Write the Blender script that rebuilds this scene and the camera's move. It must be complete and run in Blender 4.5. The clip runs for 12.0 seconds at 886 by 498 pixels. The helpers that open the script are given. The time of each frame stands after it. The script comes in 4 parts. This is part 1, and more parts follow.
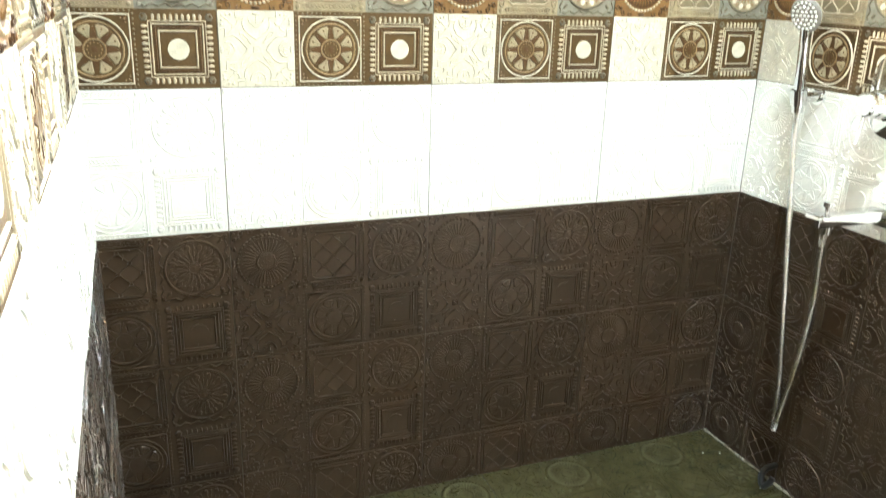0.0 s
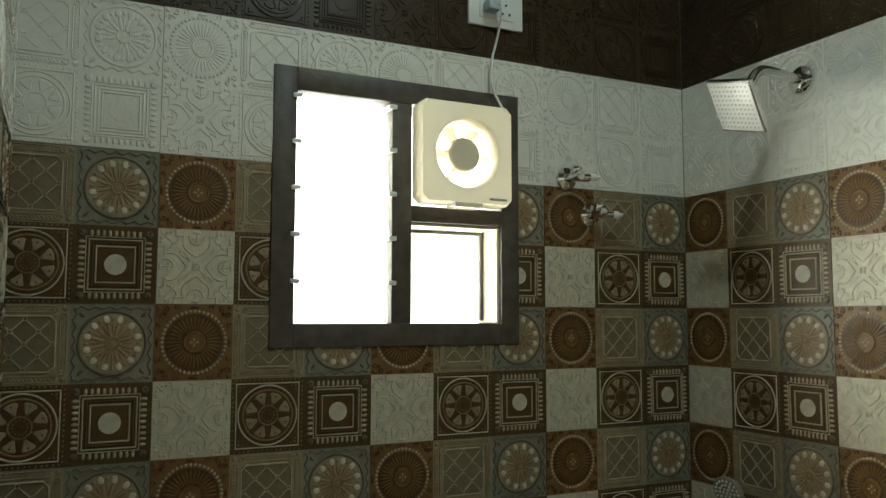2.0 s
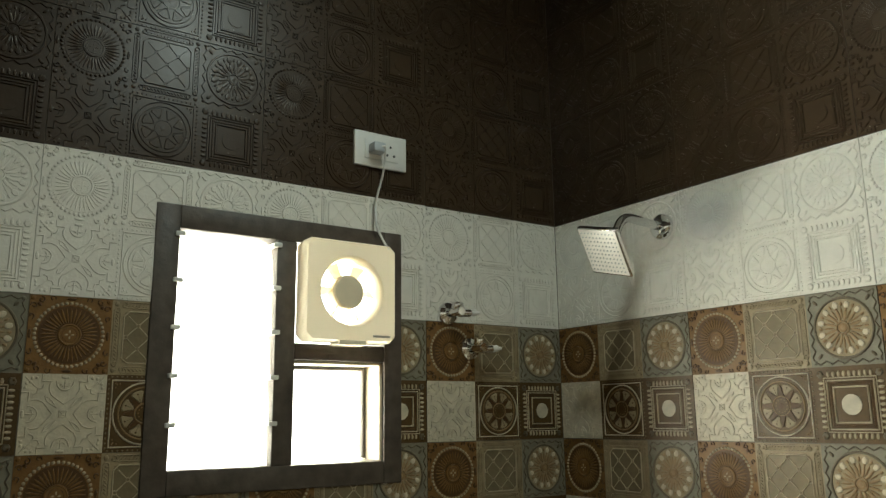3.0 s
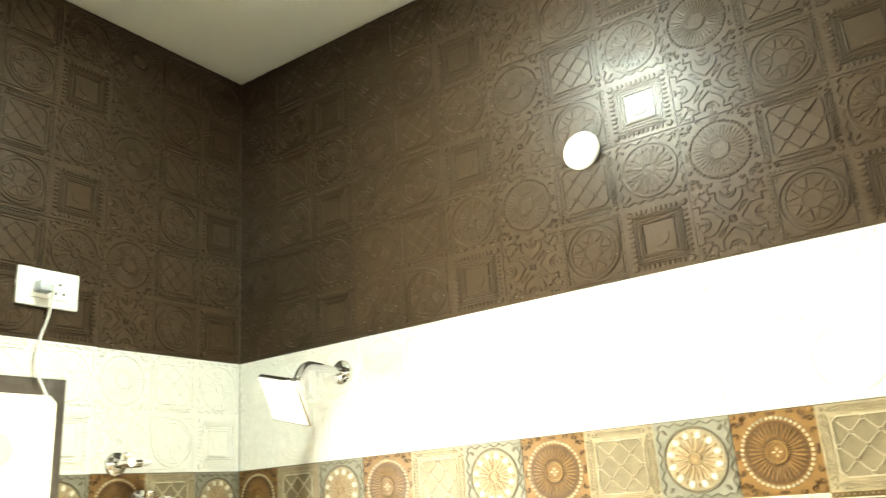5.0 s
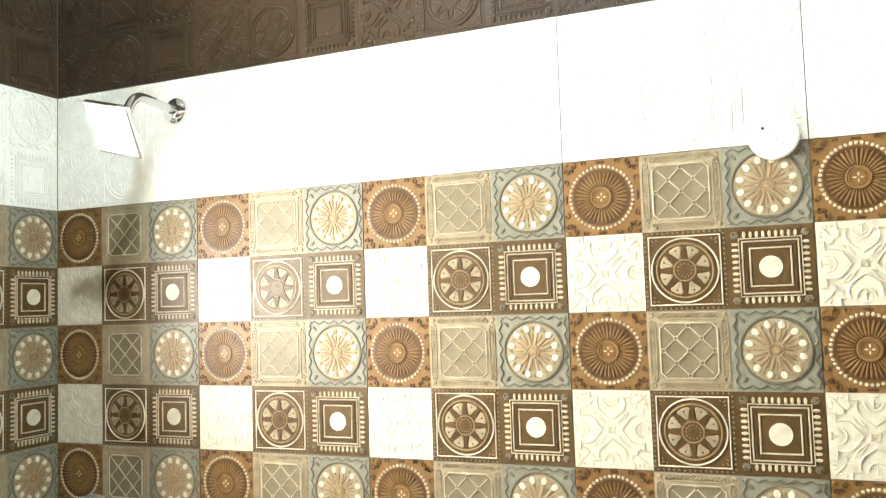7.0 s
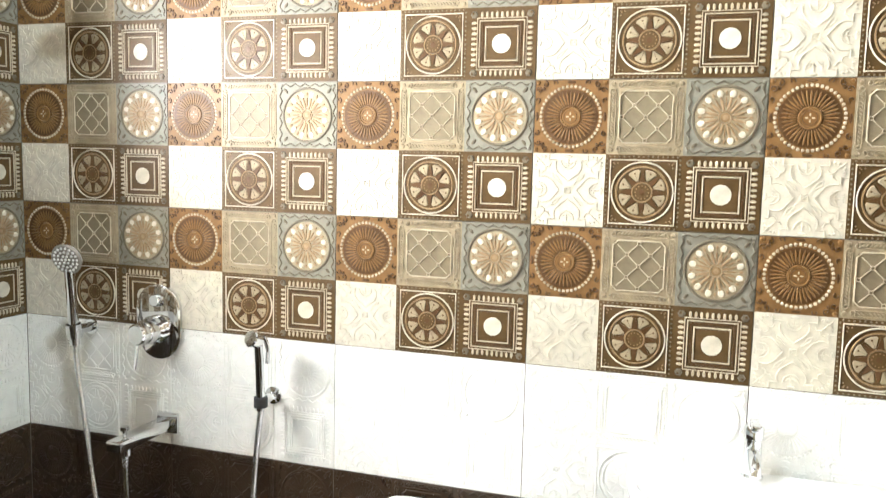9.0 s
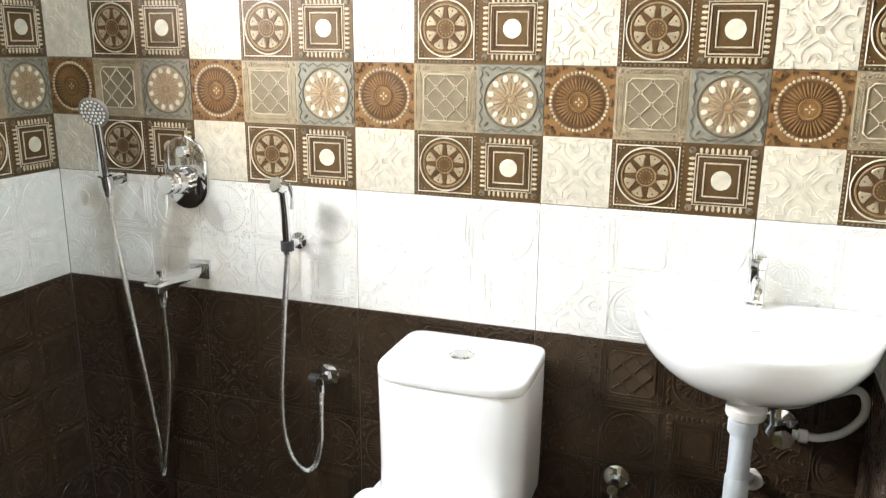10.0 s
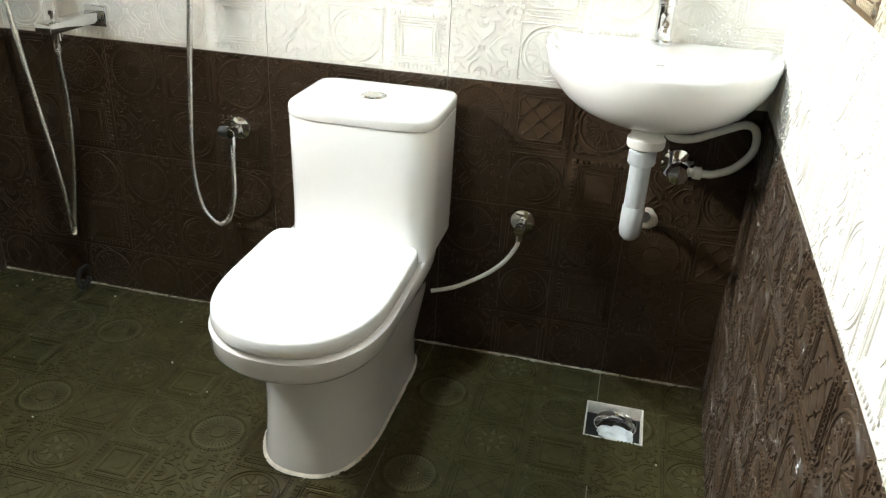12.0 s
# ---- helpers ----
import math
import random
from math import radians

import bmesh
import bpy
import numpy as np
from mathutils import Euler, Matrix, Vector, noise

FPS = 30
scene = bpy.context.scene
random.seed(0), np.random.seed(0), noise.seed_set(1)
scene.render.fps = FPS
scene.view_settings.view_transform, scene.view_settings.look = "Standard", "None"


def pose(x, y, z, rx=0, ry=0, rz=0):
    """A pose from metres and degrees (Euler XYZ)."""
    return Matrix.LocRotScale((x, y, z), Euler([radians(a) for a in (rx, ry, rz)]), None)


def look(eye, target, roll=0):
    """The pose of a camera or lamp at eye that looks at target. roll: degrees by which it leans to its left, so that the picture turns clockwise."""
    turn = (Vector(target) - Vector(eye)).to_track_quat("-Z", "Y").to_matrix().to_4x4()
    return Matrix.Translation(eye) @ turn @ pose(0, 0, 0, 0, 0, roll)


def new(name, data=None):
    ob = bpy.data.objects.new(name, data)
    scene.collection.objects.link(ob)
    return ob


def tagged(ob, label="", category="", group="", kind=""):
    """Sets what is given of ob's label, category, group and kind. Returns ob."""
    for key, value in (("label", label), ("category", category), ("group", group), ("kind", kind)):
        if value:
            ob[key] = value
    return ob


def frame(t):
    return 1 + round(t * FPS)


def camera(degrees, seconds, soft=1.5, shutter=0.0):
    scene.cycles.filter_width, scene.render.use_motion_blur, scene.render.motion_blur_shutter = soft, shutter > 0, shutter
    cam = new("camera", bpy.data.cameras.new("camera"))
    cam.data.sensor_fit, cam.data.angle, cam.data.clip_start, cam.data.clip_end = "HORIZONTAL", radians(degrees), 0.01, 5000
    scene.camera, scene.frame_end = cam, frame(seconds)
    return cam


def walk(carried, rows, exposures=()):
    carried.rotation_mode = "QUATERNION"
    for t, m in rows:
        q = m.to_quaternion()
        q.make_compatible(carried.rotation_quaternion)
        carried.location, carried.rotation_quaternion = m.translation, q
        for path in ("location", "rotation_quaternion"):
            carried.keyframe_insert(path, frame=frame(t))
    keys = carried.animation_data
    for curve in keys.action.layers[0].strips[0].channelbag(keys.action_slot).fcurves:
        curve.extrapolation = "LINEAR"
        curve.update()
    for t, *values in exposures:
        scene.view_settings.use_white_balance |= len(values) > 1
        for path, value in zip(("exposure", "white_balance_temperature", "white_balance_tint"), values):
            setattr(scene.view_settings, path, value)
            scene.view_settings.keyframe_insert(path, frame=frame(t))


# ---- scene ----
cam = camera(58.1, 12.0, 1.2, 0.2)
PATH = [
    (0, (-1.522, -1.666, 1.244), (-0.822, 0.098, 0.613), 1.8),
    (0.5, (-1.501, -1.652, 1.352), (-0.819, 0.185, 0.952), 2.4),
    (1, (-1.508, -1.633, 1.456), (-0.786, 0.223, 1.272), 1.7),
    (1.5, (-1.509, -1.643, 1.549), (-0.742, 0.204, 1.569), 0.3),
    (2, (-1.52, -1.651, 1.609), (-0.657, 0.145, 1.779), 0.1),
    (2.5, (-1.536, -1.673, 1.665), (-0.543, 0.038, 1.956), -0.0),
    (2.7, (-1.551, -1.675, 1.676), (-0.5, -0.009, 2.023), -0.2),
    (4.5, (-1.538, -1.764, 1.793), (-0.193, -0.404, 2.377), -4.1),
    (5, (-1.566, -1.776, 1.817), (0.022, -0.719, 2.417), -4.2),
    (5.5, (-1.579, -1.779, 1.836), (0.182, -1.001, 2.379), -3.5),
    (6, (-1.559, -1.749, 1.778), (0.275, -1.053, 2.167), -3.1),
    (6.5, (-1.563, -1.706, 1.721), (0.296, -1.003, 1.939), -3.1),
    (6.7, (-1.56, -1.712, 1.7), (0.295, -0.985, 1.876), -2.7),
    (8.3, (-1.582, -1.697, 1.552), (0.294, -1.006, 1.488), 0.4),
    (8.5, (-1.604, -1.699, 1.55), (0.285, -1.048, 1.448), 0.8),
    (9, (-1.654, -1.687, 1.457), (0.24, -1.081, 1.243), 1.4),
    (9.5, (-1.69, -1.722, 1.416), (0.168, -1.076, 1.052), 0.9),
    (10, (-1.719, -1.716, 1.378), (0.111, -1.084, 0.877), 0.5),
    (10.5, (-1.76, -1.701, 1.326), (0.059, -1.138, 0.714), 1.0),
    (11, (-1.767, -1.713, 1.278), (0.009, -1.225, 0.498), 1.1),
    (11.3, (-1.764, -1.733, 1.268), (-0.024, -1.285, 0.39), 1.4),
    (11.5, (-1.777, -1.726, 1.233), (-0.041, -1.306, 0.333), 2.3),
    (12, (-1.784, -1.758, 1.203), (-0.039, -1.369, 0.308), 3.0),
]
EXPOSURES = [(0.0, 2.18, 5500, 4), (0.5, 2.13, 5450, 2), (1.0, 1.1, 5450, 5), (1.5, -0.64, 5650, -2), (2.0, -1.59, 6050, -7), (2.5, -1.94, 6400, -3), (2.7, -1.84, 6450, -2),
             (4.3, 0.28, 6700, -1), (5.0, 0.88, 6900, -2), (5.5, 1.4, 6500, -1), (6.0, 1.13, 6450, 3), (6.5, 0.8, 6200, 4),
             (8.5, 0.87, 5450, 11), (9.0, 0.98, 5600, 11), (9.5, 1.18, 5600, 11), (10.0, 0.93, 5550, 12), (10.5, 0.68, 5550, 11), (11.0, 0.7, 5650, 9), (12.0, 0.73, 5750, 7)]
walk(cam, [(t, look(eye, target, roll)) for t, eye, target, roll in PATH], EXPOSURES)

# ---- room sizes (metres) ----
XL, YN, ZC = -1.61, -2.057, 3.142          # door wall, near wall, ceiling
T_U, T_V, CELL, THICK = 0.45, 0.30, 0.15, 0.0035
V0 = 0.133 - 0.30                          # lowest tile row starts below the floor
WX0, WX1, WZ0, WZ1 = -1.127, -0.526, 1.544, 2.146   # window frame
DOOR_Y, DOOR_Z = -1.537, 2.05              # jamb and head of the doorway
WALL_D = 0.16

# ---- world and lights ----
world = bpy.data.worlds.new("sky")
scene.world = world
world.use_nodes = True
wn = world.node_tree.nodes
sky = wn.new("ShaderNodeTexSky")
sky.sky_type = "NISHITA"
sky.sun_disc = False
sky.sun_elevation, sky.sun_rotation = radians(55), radians(200)
world.node_tree.links.new(sky.outputs[0], wn["Background"].inputs[0])
wn["Background"].inputs[1].default_value = 0.12


def area(name, m, sx, sy, watts, colour, shape="RECTANGLE"):
    d = bpy.data.lights.new(name, "AREA")
    d.shape, d.size, d.size_y, d.energy, d.color = shape, sx, sy, watts, colour
    ob = new(name, d)
    ob.matrix_world = m
    return ob


DAY = (1.0, 0.90, 0.77)
# daylight in the window's three openings, at the frame's outer face; the square light is open and the brightest
area("daylight_square", pose(-0.691, 0.101, 1.7095, -90, 0, 0), 0.231, 0.228, 42, DAY)
area("daylight_louvre", pose(-0.966, 0.101, 1.8445, -90, 0, 0), 0.219, 0.498, 27, DAY)
area("daylight_fan", pose(-0.691, 0.101, 1.978, -90, 0, 0), 0.231, 0.231, 7, DAY)
# ceiling lamp
LAMP = (-0.80, -1.03, 3.07)
area("lamp_light", pose(LAMP[0], LAMP[1], 3.068, 0, 0, 0), 0.06, 0.06, 24, (0.91, 1.0, 0.97), "DISK")
# weak fill lamp added in the unseen hall beyond the doorway
area("hall_fill", pose(-2.45, -1.6, 3.10, 0, 0, 0), 0.25, 0.25, 0.5, (1.0, 0.97, 0.9), "DISK")


# ---- materials ----
def mat(name, colour, rough=0.5, metal=0.0, vary=0.12, scale=30.0, bump=0.0, bump_scale=200.0, tile_vary=0.0, coat=0.0, stain=None, stain_amt=0.0, spec=0.5, specks=False, dust=0.0):
    m = bpy.data.materials.new(name)
    m.use_nodes = True
    nt = m.node_tree
    n, l = nt.nodes, nt.links
    b = n["Principled BSDF"]
    b.inputs["Metallic"].default_value = metal
    b.inputs["Specular IOR Level"].default_value = spec
    b.inputs["Coat Weight"].default_value = coat
    b.inputs["Coat Roughness"].default_value = 0.08
    b.inputs["Sheen Weight"].default_value, b.inputs["Sheen Roughness"].default_value = dust, 0.5
    tc = n.new("ShaderNodeTexCoord")
    tex = n.new("ShaderNodeTexNoise")
    tex.inputs["Scale"].default_value, tex.inputs["Detail"].default_value = scale, 6
    l.new(tc.outputs["Object"], tex.inputs["Vector"])
    ramp = n.new("ShaderNodeMapRange")
    ramp.inputs["From Min"].default_value, ramp.inputs["From Max"].default_value = 0.3, 0.7
    ramp.inputs["To Min"].default_value, ramp.inputs["To Max"].default_value = 1 - vary, 1 + vary
    l.new(tex.outputs["Fac"], ramp.inputs["Value"])
    value = ramp.outputs["Result"]
    if tile_vary:
        info = n.new("ShaderNodeObjectInfo")
        r2 = n.new("ShaderNodeMapRange")
        r2.inputs["To Min"].default_value, r2.inputs["To Max"].default_value = 1 - tile_vary, 1 + tile_vary
        l.new(info.outputs["Random"], r2.inputs["Value"])
        mul = n.new("ShaderNodeMath")
        mul.operation = "MULTIPLY"
        l.new(value, mul.inputs[0])
        l.new(r2.outputs["Result"], mul.inputs[1])
        value = mul.outputs[0]
    vm = n.new("ShaderNodeVectorMath")
    vm.operation = "SCALE"
    vm.inputs[0].default_value = colour
    l.new(value, vm.inputs["Scale"])
    out = vm.outputs[0]
    if stain:
        big = n.new("ShaderNodeTexNoise")
        big.inputs["Scale"].default_value, big.inputs["Detail"].default_value = scale * 0.13, 4
        l.new(tc.outputs["Object"], big.inputs["Vector"])
        r3 = n.new("ShaderNodeMapRange")
        r3.inputs["From Min"].default_value, r3.inputs["From Max"].default_value = 0.5, 0.75
        r3.inputs["To Max"].default_value = stain_amt
        l.new(big.outputs["Fac"], r3.inputs["Value"])
        mix = n.new("ShaderNodeMix")
        mix.data_type = "RGBA"
        mix.inputs["B"].default_value = (*stain, 1)
        l.new(r3.outputs["Result"], mix.inputs["Factor"])
        l.new(out, mix.inputs["A"])
        out = mix.outputs["Result"]
    if specks:
        vor = n.new("ShaderNodeTexVoronoi")
        vor.inputs["Scale"].default_value = 75
        l.new(tc.outputs["Object"], vor.inputs["Vector"])
        near = n.new("ShaderNodeMath")
        near.operation = "LESS_THAN"
        near.inputs[1].default_value = 0.085
        l.new(vor.outputs["Distance"], near.inputs[0])
        sep = n.new("ShaderNodeSeparateColor")
        l.new(vor.outputs["Color"], sep.inputs[0])
        few = n.new("ShaderNodeMath")
        few.operation = "GREATER_THAN"
        few.inputs[1].default_value = 0.72
        l.new(sep.outputs[0], few.inputs[0])
        both = n.new("ShaderNodeMath")
        both.operation = "MULTIPLY"
        l.new(near.outputs[0], both.inputs[0])
        l.new(few.outputs[0], both.inputs[1])
        mx = n.new("ShaderNodeMix")
        mx.data_type = "RGBA"
        mx.inputs["B"].default_value = (0.42, 0.40, 0.36, 1)
        l.new(both.outputs[0], mx.inputs["Factor"])
        l.new(out, mx.inputs["A"])
        out = mx.outputs["Result"]
    l.new(out, b.inputs["Base Color"])
    rr = n.new("ShaderNodeMapRange")
    rr.inputs["To Min"].default_value, rr.inputs["To Max"].default_value = rough * 0.75, min(1, rough * 1.25)
    l.new(tex.outputs["Fac"], rr.inputs["Value"])
    l.new(rr.outputs["Result"], b.inputs["Roughness"])
    if bump:
        t2 = n.new("ShaderNodeTexNoise")
        t2.inputs["Scale"].default_value, t2.inputs["Detail"].default_value = bump_scale, 4
        l.new(tc.outputs["Object"], t2.inputs["Vector"])
        bp = n.new("ShaderNodeBump")
        bp.inputs["Strength"].default_value, bp.inputs["Distance"].default_value = bump, 0.002
        l.new(t2.outputs["Fac"], bp.inputs["Height"])
        l.new(bp.outputs["Normal"], b.inputs["Normal"])
    return m


def glaze(name, colour, rough=0.43, vary=0.14):
    return mat(name, colour, rough, vary=vary, scale=45, bump=0.35, bump_scale=160, tile_vary=0.05, spec=0.30)


M_DARK = mat("dark_brown_glaze", (0.047, 0.0288, 0.0145), 0.35, vary=0.12, scale=18, bump=0.16, bump_scale=150, tile_vary=0.12, stain=(0.062, 0.040, 0.022), stain_amt=0.18, spec=0.39, specks=True, dust=0.04)
M_WHITE = mat("ivory_glaze", (0.77, 0.755, 0.70), 0.36, vary=0.04, scale=40, bump=0.3, bump_scale=150, tile_vary=0.025)
M_FLOOR = mat("olive_floor_glaze", (0.054, 0.046, 0.019), 0.19, vary=0.18, scale=25, bump=0.5, bump_scale=150, tile_vary=0.1, stain=(0.10, 0.094, 0.05), stain_amt=0.15)
# paler floor glaze: the shine of the embossed discs is put into its colour
M_FLOOR_SHEEN = mat("pale_olive_floor_sheen", (0.074, 0.065, 0.031), 0.17, vary=0.15, scale=25, bump=0.4, bump_scale=150, tile_vary=0.1, stain=(0.15, 0.14, 0.08), stain_amt=0.15)
M_GROUT = mat("grey_grout", (0.15, 0.135, 0.105), 0.9, bump=0.5)
M_GROUT_W = mat("plaster_backing", (0.40, 0.37, 0.31), 0.9, bump=0.5)
# slots of the patterned tile
PAL = [glaze("brown_glaze", (0.190, 0.102, 0.032)), glaze("deep_brown_glaze", (0.084, 0.041, 0.013)), glaze("pearl_cream_glaze", (0.60, 0.54, 0.42)),
       glaze("beige_grey_glaze", (0.305, 0.248, 0.156)), glaze("khaki_glaze", (0.190, 0.152, 0.091)), glaze("blue_grey_glaze", (0.214, 0.204, 0.158)),
       glaze("golden_glaze", (0.300, 0.208, 0.112)), glaze("cream_glaze", (0.57, 0.525, 0.415)), glaze("umber_glaze", (0.086, 0.049, 0.0145)),
       glaze("tan_glaze", (0.250, 0.165, 0.078)), glaze("light_beige_glaze", (0.47, 0.40, 0.28)), glaze("slate_glaze", (0.140, 0.117, 0.078))]
BROWN, DEEP, PEARL, BEIGE, KHAKI, BLUE, GOLD, CREAM, UMBER, TAN, LIGHT, SLATE = range(12)
M_CHROME = mat("chrome", (0.75, 0.76, 0.77), 0.07, 1.0, vary=0.03, scale=20)
M_STEEL = mat("braided_steel", (0.74, 0.74, 0.74), 0.2, 1.0, vary=0.25, scale=300, bump=0.6, bump_scale=500)
M_CERAMIC = mat("white_sanitary_ceramic", (0.83, 0.83, 0.81), 0.12, vary=0.015, scale=8, coat=0.6)
M_SEAT = mat("white_seat_plastic", (0.84, 0.84, 0.83), 0.22, vary=0.012, scale=10)
M_PLASTIC = mat("white_plastic", (0.80, 0.80, 0.77), 0.35, vary=0.03, scale=25)
M_IVORY = mat("ivory_plastic", (0.80, 0.72, 0.55), 0.38, vary=0.03, scale=25)
M_GREYPIPE = mat("grey_pvc", (0.48, 0.52, 0.55), 0.4, vary=0.06, scale=30)
M_WOOD = mat("dark_stained_frame", (0.085, 0.068, 0.055), 0.5, vary=0.3, scale=35, bump=0.5, bump_scale=90)
M_CEIL = mat("ceiling_paint", (0.72, 0.72, 0.66), 0.85, vary=0.03, scale=4, bump=0.2, bump_scale=60, stain=(0.62, 0.63, 0.56), stain_amt=0.5)
M_YELLOW = mat("yellow_wall_paint", (0.60, 0.51, 0.28), 0.8, vary=0.08, scale=12, bump=0.6, bump_scale=50, stain=(0.52, 0.43, 0.21), stain_amt=0.6)
M_BLACK = mat("black_rubber", (0.02, 0.02, 0.02), 0.5, vary=0.2)
M_HOLE = mat("dark_drain", (0.012, 0.011, 0.010), 0.4, vary=0.3, scale=40)
M_PAPER = mat("crumpled_plastic", (0.72, 0.76, 0.78), 0.45, vary=0.08, scale=60)
M_MORTAR = mat("white_cement", (0.66, 0.63, 0.56), 0.9, vary=0.15, scale=60, bump=0.8, bump_scale=120)
M_JOINT = mat("dirty_cement", (0.34, 0.31, 0.24), 0.9, vary=0.4, scale=40, bump=0.6, bump_scale=120)
M_GREYMARK = mat("grey_print", (0.25, 0.23, 0.2), 0.5)


def glass_mat(name, colour, rough):
    m = bpy.data.materials.new(name)
    m.use_nodes = True
    b = m.node_tree.nodes["Principled BSDF"]
    b.inputs["Base Color"].default_value = (*colour, 1)
    b.inputs["Transmission Weight"].default_value = 1
    b.inputs["Roughness"].default_value = rough
    b.inputs["IOR"].default_value = 1.45
    return m


def thin_plastic(name, colour):
    """Thin moulded plastic that lets some light through."""
    m = bpy.data.materials.new(name)
    m.use_nodes = True
    n, l = m.node_tree.nodes, m.node_tree.links
    tr, mix = n.new("ShaderNodeBsdfTranslucent"), n.new("ShaderNodeMixShader")
    tr.inputs["Color"].default_value = (*colour, 1)
    b = n["Principled BSDF"]
    b.inputs["Base Color"].default_value, b.inputs["Roughness"].default_value = (*colour, 1), 0.4
    mix.inputs[0].default_value = 0.10
    l.new(b.outputs[0], mix.inputs[1])
    l.new(tr.outputs[0], mix.inputs[2])
    l.new(mix.outputs[0], n["Material Output"].inputs["Surface"])
    return m


M_THIN = thin_plastic("thin_ivory_plastic", (0.82, 0.74, 0.58))
M_GLASS = glass_mat("frosted_glass", (0.95, 0.97, 0.96), 0.35)


def glow_mat(name, colour, strength):
    m = bpy.data.materials.new(name)
    m.use_nodes = True
    b = m.node_tree.nodes["Principled BSDF"]
    b.inputs["Base Color"].default_value = (*colour, 1)
    b.inputs["Emission Color"].default_value = (*colour, 1)
    b.inputs["Emission Strength"].default_value = strength
    return m


M_SKY = glow_mat("bright_haze", (0.95, 1.0, 0.99), 14.0)
M_BULB = glow_mat("lamp_diffuser", (0.88, 1.0, 0.94), 6.0)


# ---- mesh helpers ----
def link(name, bm, material, parent=None, label="", smooth=False, m=None):
    me = bpy.data.meshes.new(name)
    bmesh.ops.recalc_face_normals(bm, faces=bm.faces[:])
    for f in bm.faces:
        f.smooth = smooth
    bm.to_mesh(me)
    bm.free()
    for one in (material if isinstance(material, list) else [material]):
        me.materials.append(one)
    if smooth:
        me.set_sharp_from_angle(angle=radians(40))
    ob = new(name, me)
    if parent is not None:
        ob.parent = parent
    if m is not None:
        ob.matrix_basis = m
    if label:
        ob["label"] = label
    return ob


def part(name, bm, material, parent, label="", smooth=True):
    return link(name, bm, material, parent, label, smooth)


def thing(name, at, label, category, group="", kind=""):
    ob = new(name)
    ob.empty_display_size = 0.05
    ob.location = at
    return tagged(ob, label, category, group, kind)


def box(bm, x0, x1, y0, y1, z0, z1, bevel=0.0, seg=2):
    made = bmesh.ops.create_cube(bm, size=1)["verts"]
    bmesh.ops.transform(bm, verts=made, matrix=Matrix.Translation(((x0 + x1) / 2, (y0 + y1) / 2, (z0 + z1) / 2)) @ Matrix.Diagonal((x1 - x0, y1 - y0, z1 - z0, 1)))
    if bevel:
        edges = list({e for v in made for e in v.link_edges})
        bmesh.ops.bevel(bm, geom=edges, offset=bevel, segments=seg, profile=0.5, affect="EDGES")
    return bm


def boxes(*sizes, bevel=0.0):
    bm = bmesh.new()
    for s in sizes:
        box(bm, *s, bevel=bevel)
    return bm


def lathe(bm, profile, m=None, seg=28):
    """A solid of revolution about local z: profile of (radius, height)."""
    rings = []
    for r, z in profile:
        if r < 1e-6:
            rings.append([bm.verts.new((0, 0, z))])
        else:
            rings.append([bm.verts.new((r * math.cos(2 * math.pi * i / seg), r * math.sin(2 * math.pi * i / seg), z)) for i in range(seg)])
    for a, b in zip(rings, rings[1:]):
        for i in range(seg):
            j = (i + 1) % seg
            if len(a) == 1 and len(b) == 1:
                break
            if len(a) == 1:
                bm.faces.new((a[0], b[i], b[j]))
            elif len(b) == 1:
                bm.faces.new((a[i], a[j], b[0]))
            else:
                bm.faces.new((a[i], a[j], b[j], b[i]))
    if m is not None:
        bmesh.ops.transform(bm, verts=[v for ring in rings for v in ring], matrix=m)
    return bm


def solid(profile, m=None, seg=28):
    return lathe(bmesh.new(), profile, m, seg)


def rod(r, length, bevel=0.001):
    return [(0, 0), (r - bevel, 0), (r, bevel), (r, length - bevel), (r - bevel, length), (0, length)]


def aim(at, direction):
    """A pose at a place whose local z looks along direction."""
    return Matrix.Translation(at) @ Vector(direction).to_track_quat("Z", "Y").to_matrix().to_4x4()


def smooth_path(points, steps=8):
    p = [Vector(q) for q in points]
    p = [2 * p[0] - p[1]] + p + [2 * p[-1] - p[-2]]
    out = []
    for i in range(1, len(p) - 2):
        for s in range(steps):
            t = s / steps
            a, b, c, d = p[i - 1:i + 3]
            out.append(0.5 * ((2 * b) + (c - a) * t + (2 * a - 5 * b + 4 * c - d) * t * t + (3 * b - a - 3 * c + d) * t ** 3))
    return out + [p[-2]]


def tube(bm, points, r, seg=10, steps=8, ribs=0.0):
    path = smooth_path(points, steps)
    side, rings = None, []
    for i, q in enumerate(path):
        d = (path[min(i + 1, len(path) - 1)] - path[max(i - 1, 0)]).normalized()
        side = d.orthogonal().normalized() if side is None else (side - d * side.dot(d)).normalized()
        up = d.cross(side)
        rr = r * (1 + (ribs if i % 2 else 0))
        rings.append([bm.verts.new(q + rr * (math.cos(2 * math.pi * k / seg) * side + math.sin(2 * math.pi * k / seg) * up)) for k in range(seg)])
    for a, b in zip(rings, rings[1:]):
        for k in range(seg):
            bm.faces.new((a[k], a[(k + 1) % seg], b[(k + 1) % seg], b[k]))
    bm.faces.new(rings[0])
    bm.faces.new(rings[-1])
    return bm


def pipe(points, r, seg=10, steps=8, ribs=0.0):
    return tube(bmesh.new(), points, r, seg, steps, ribs)


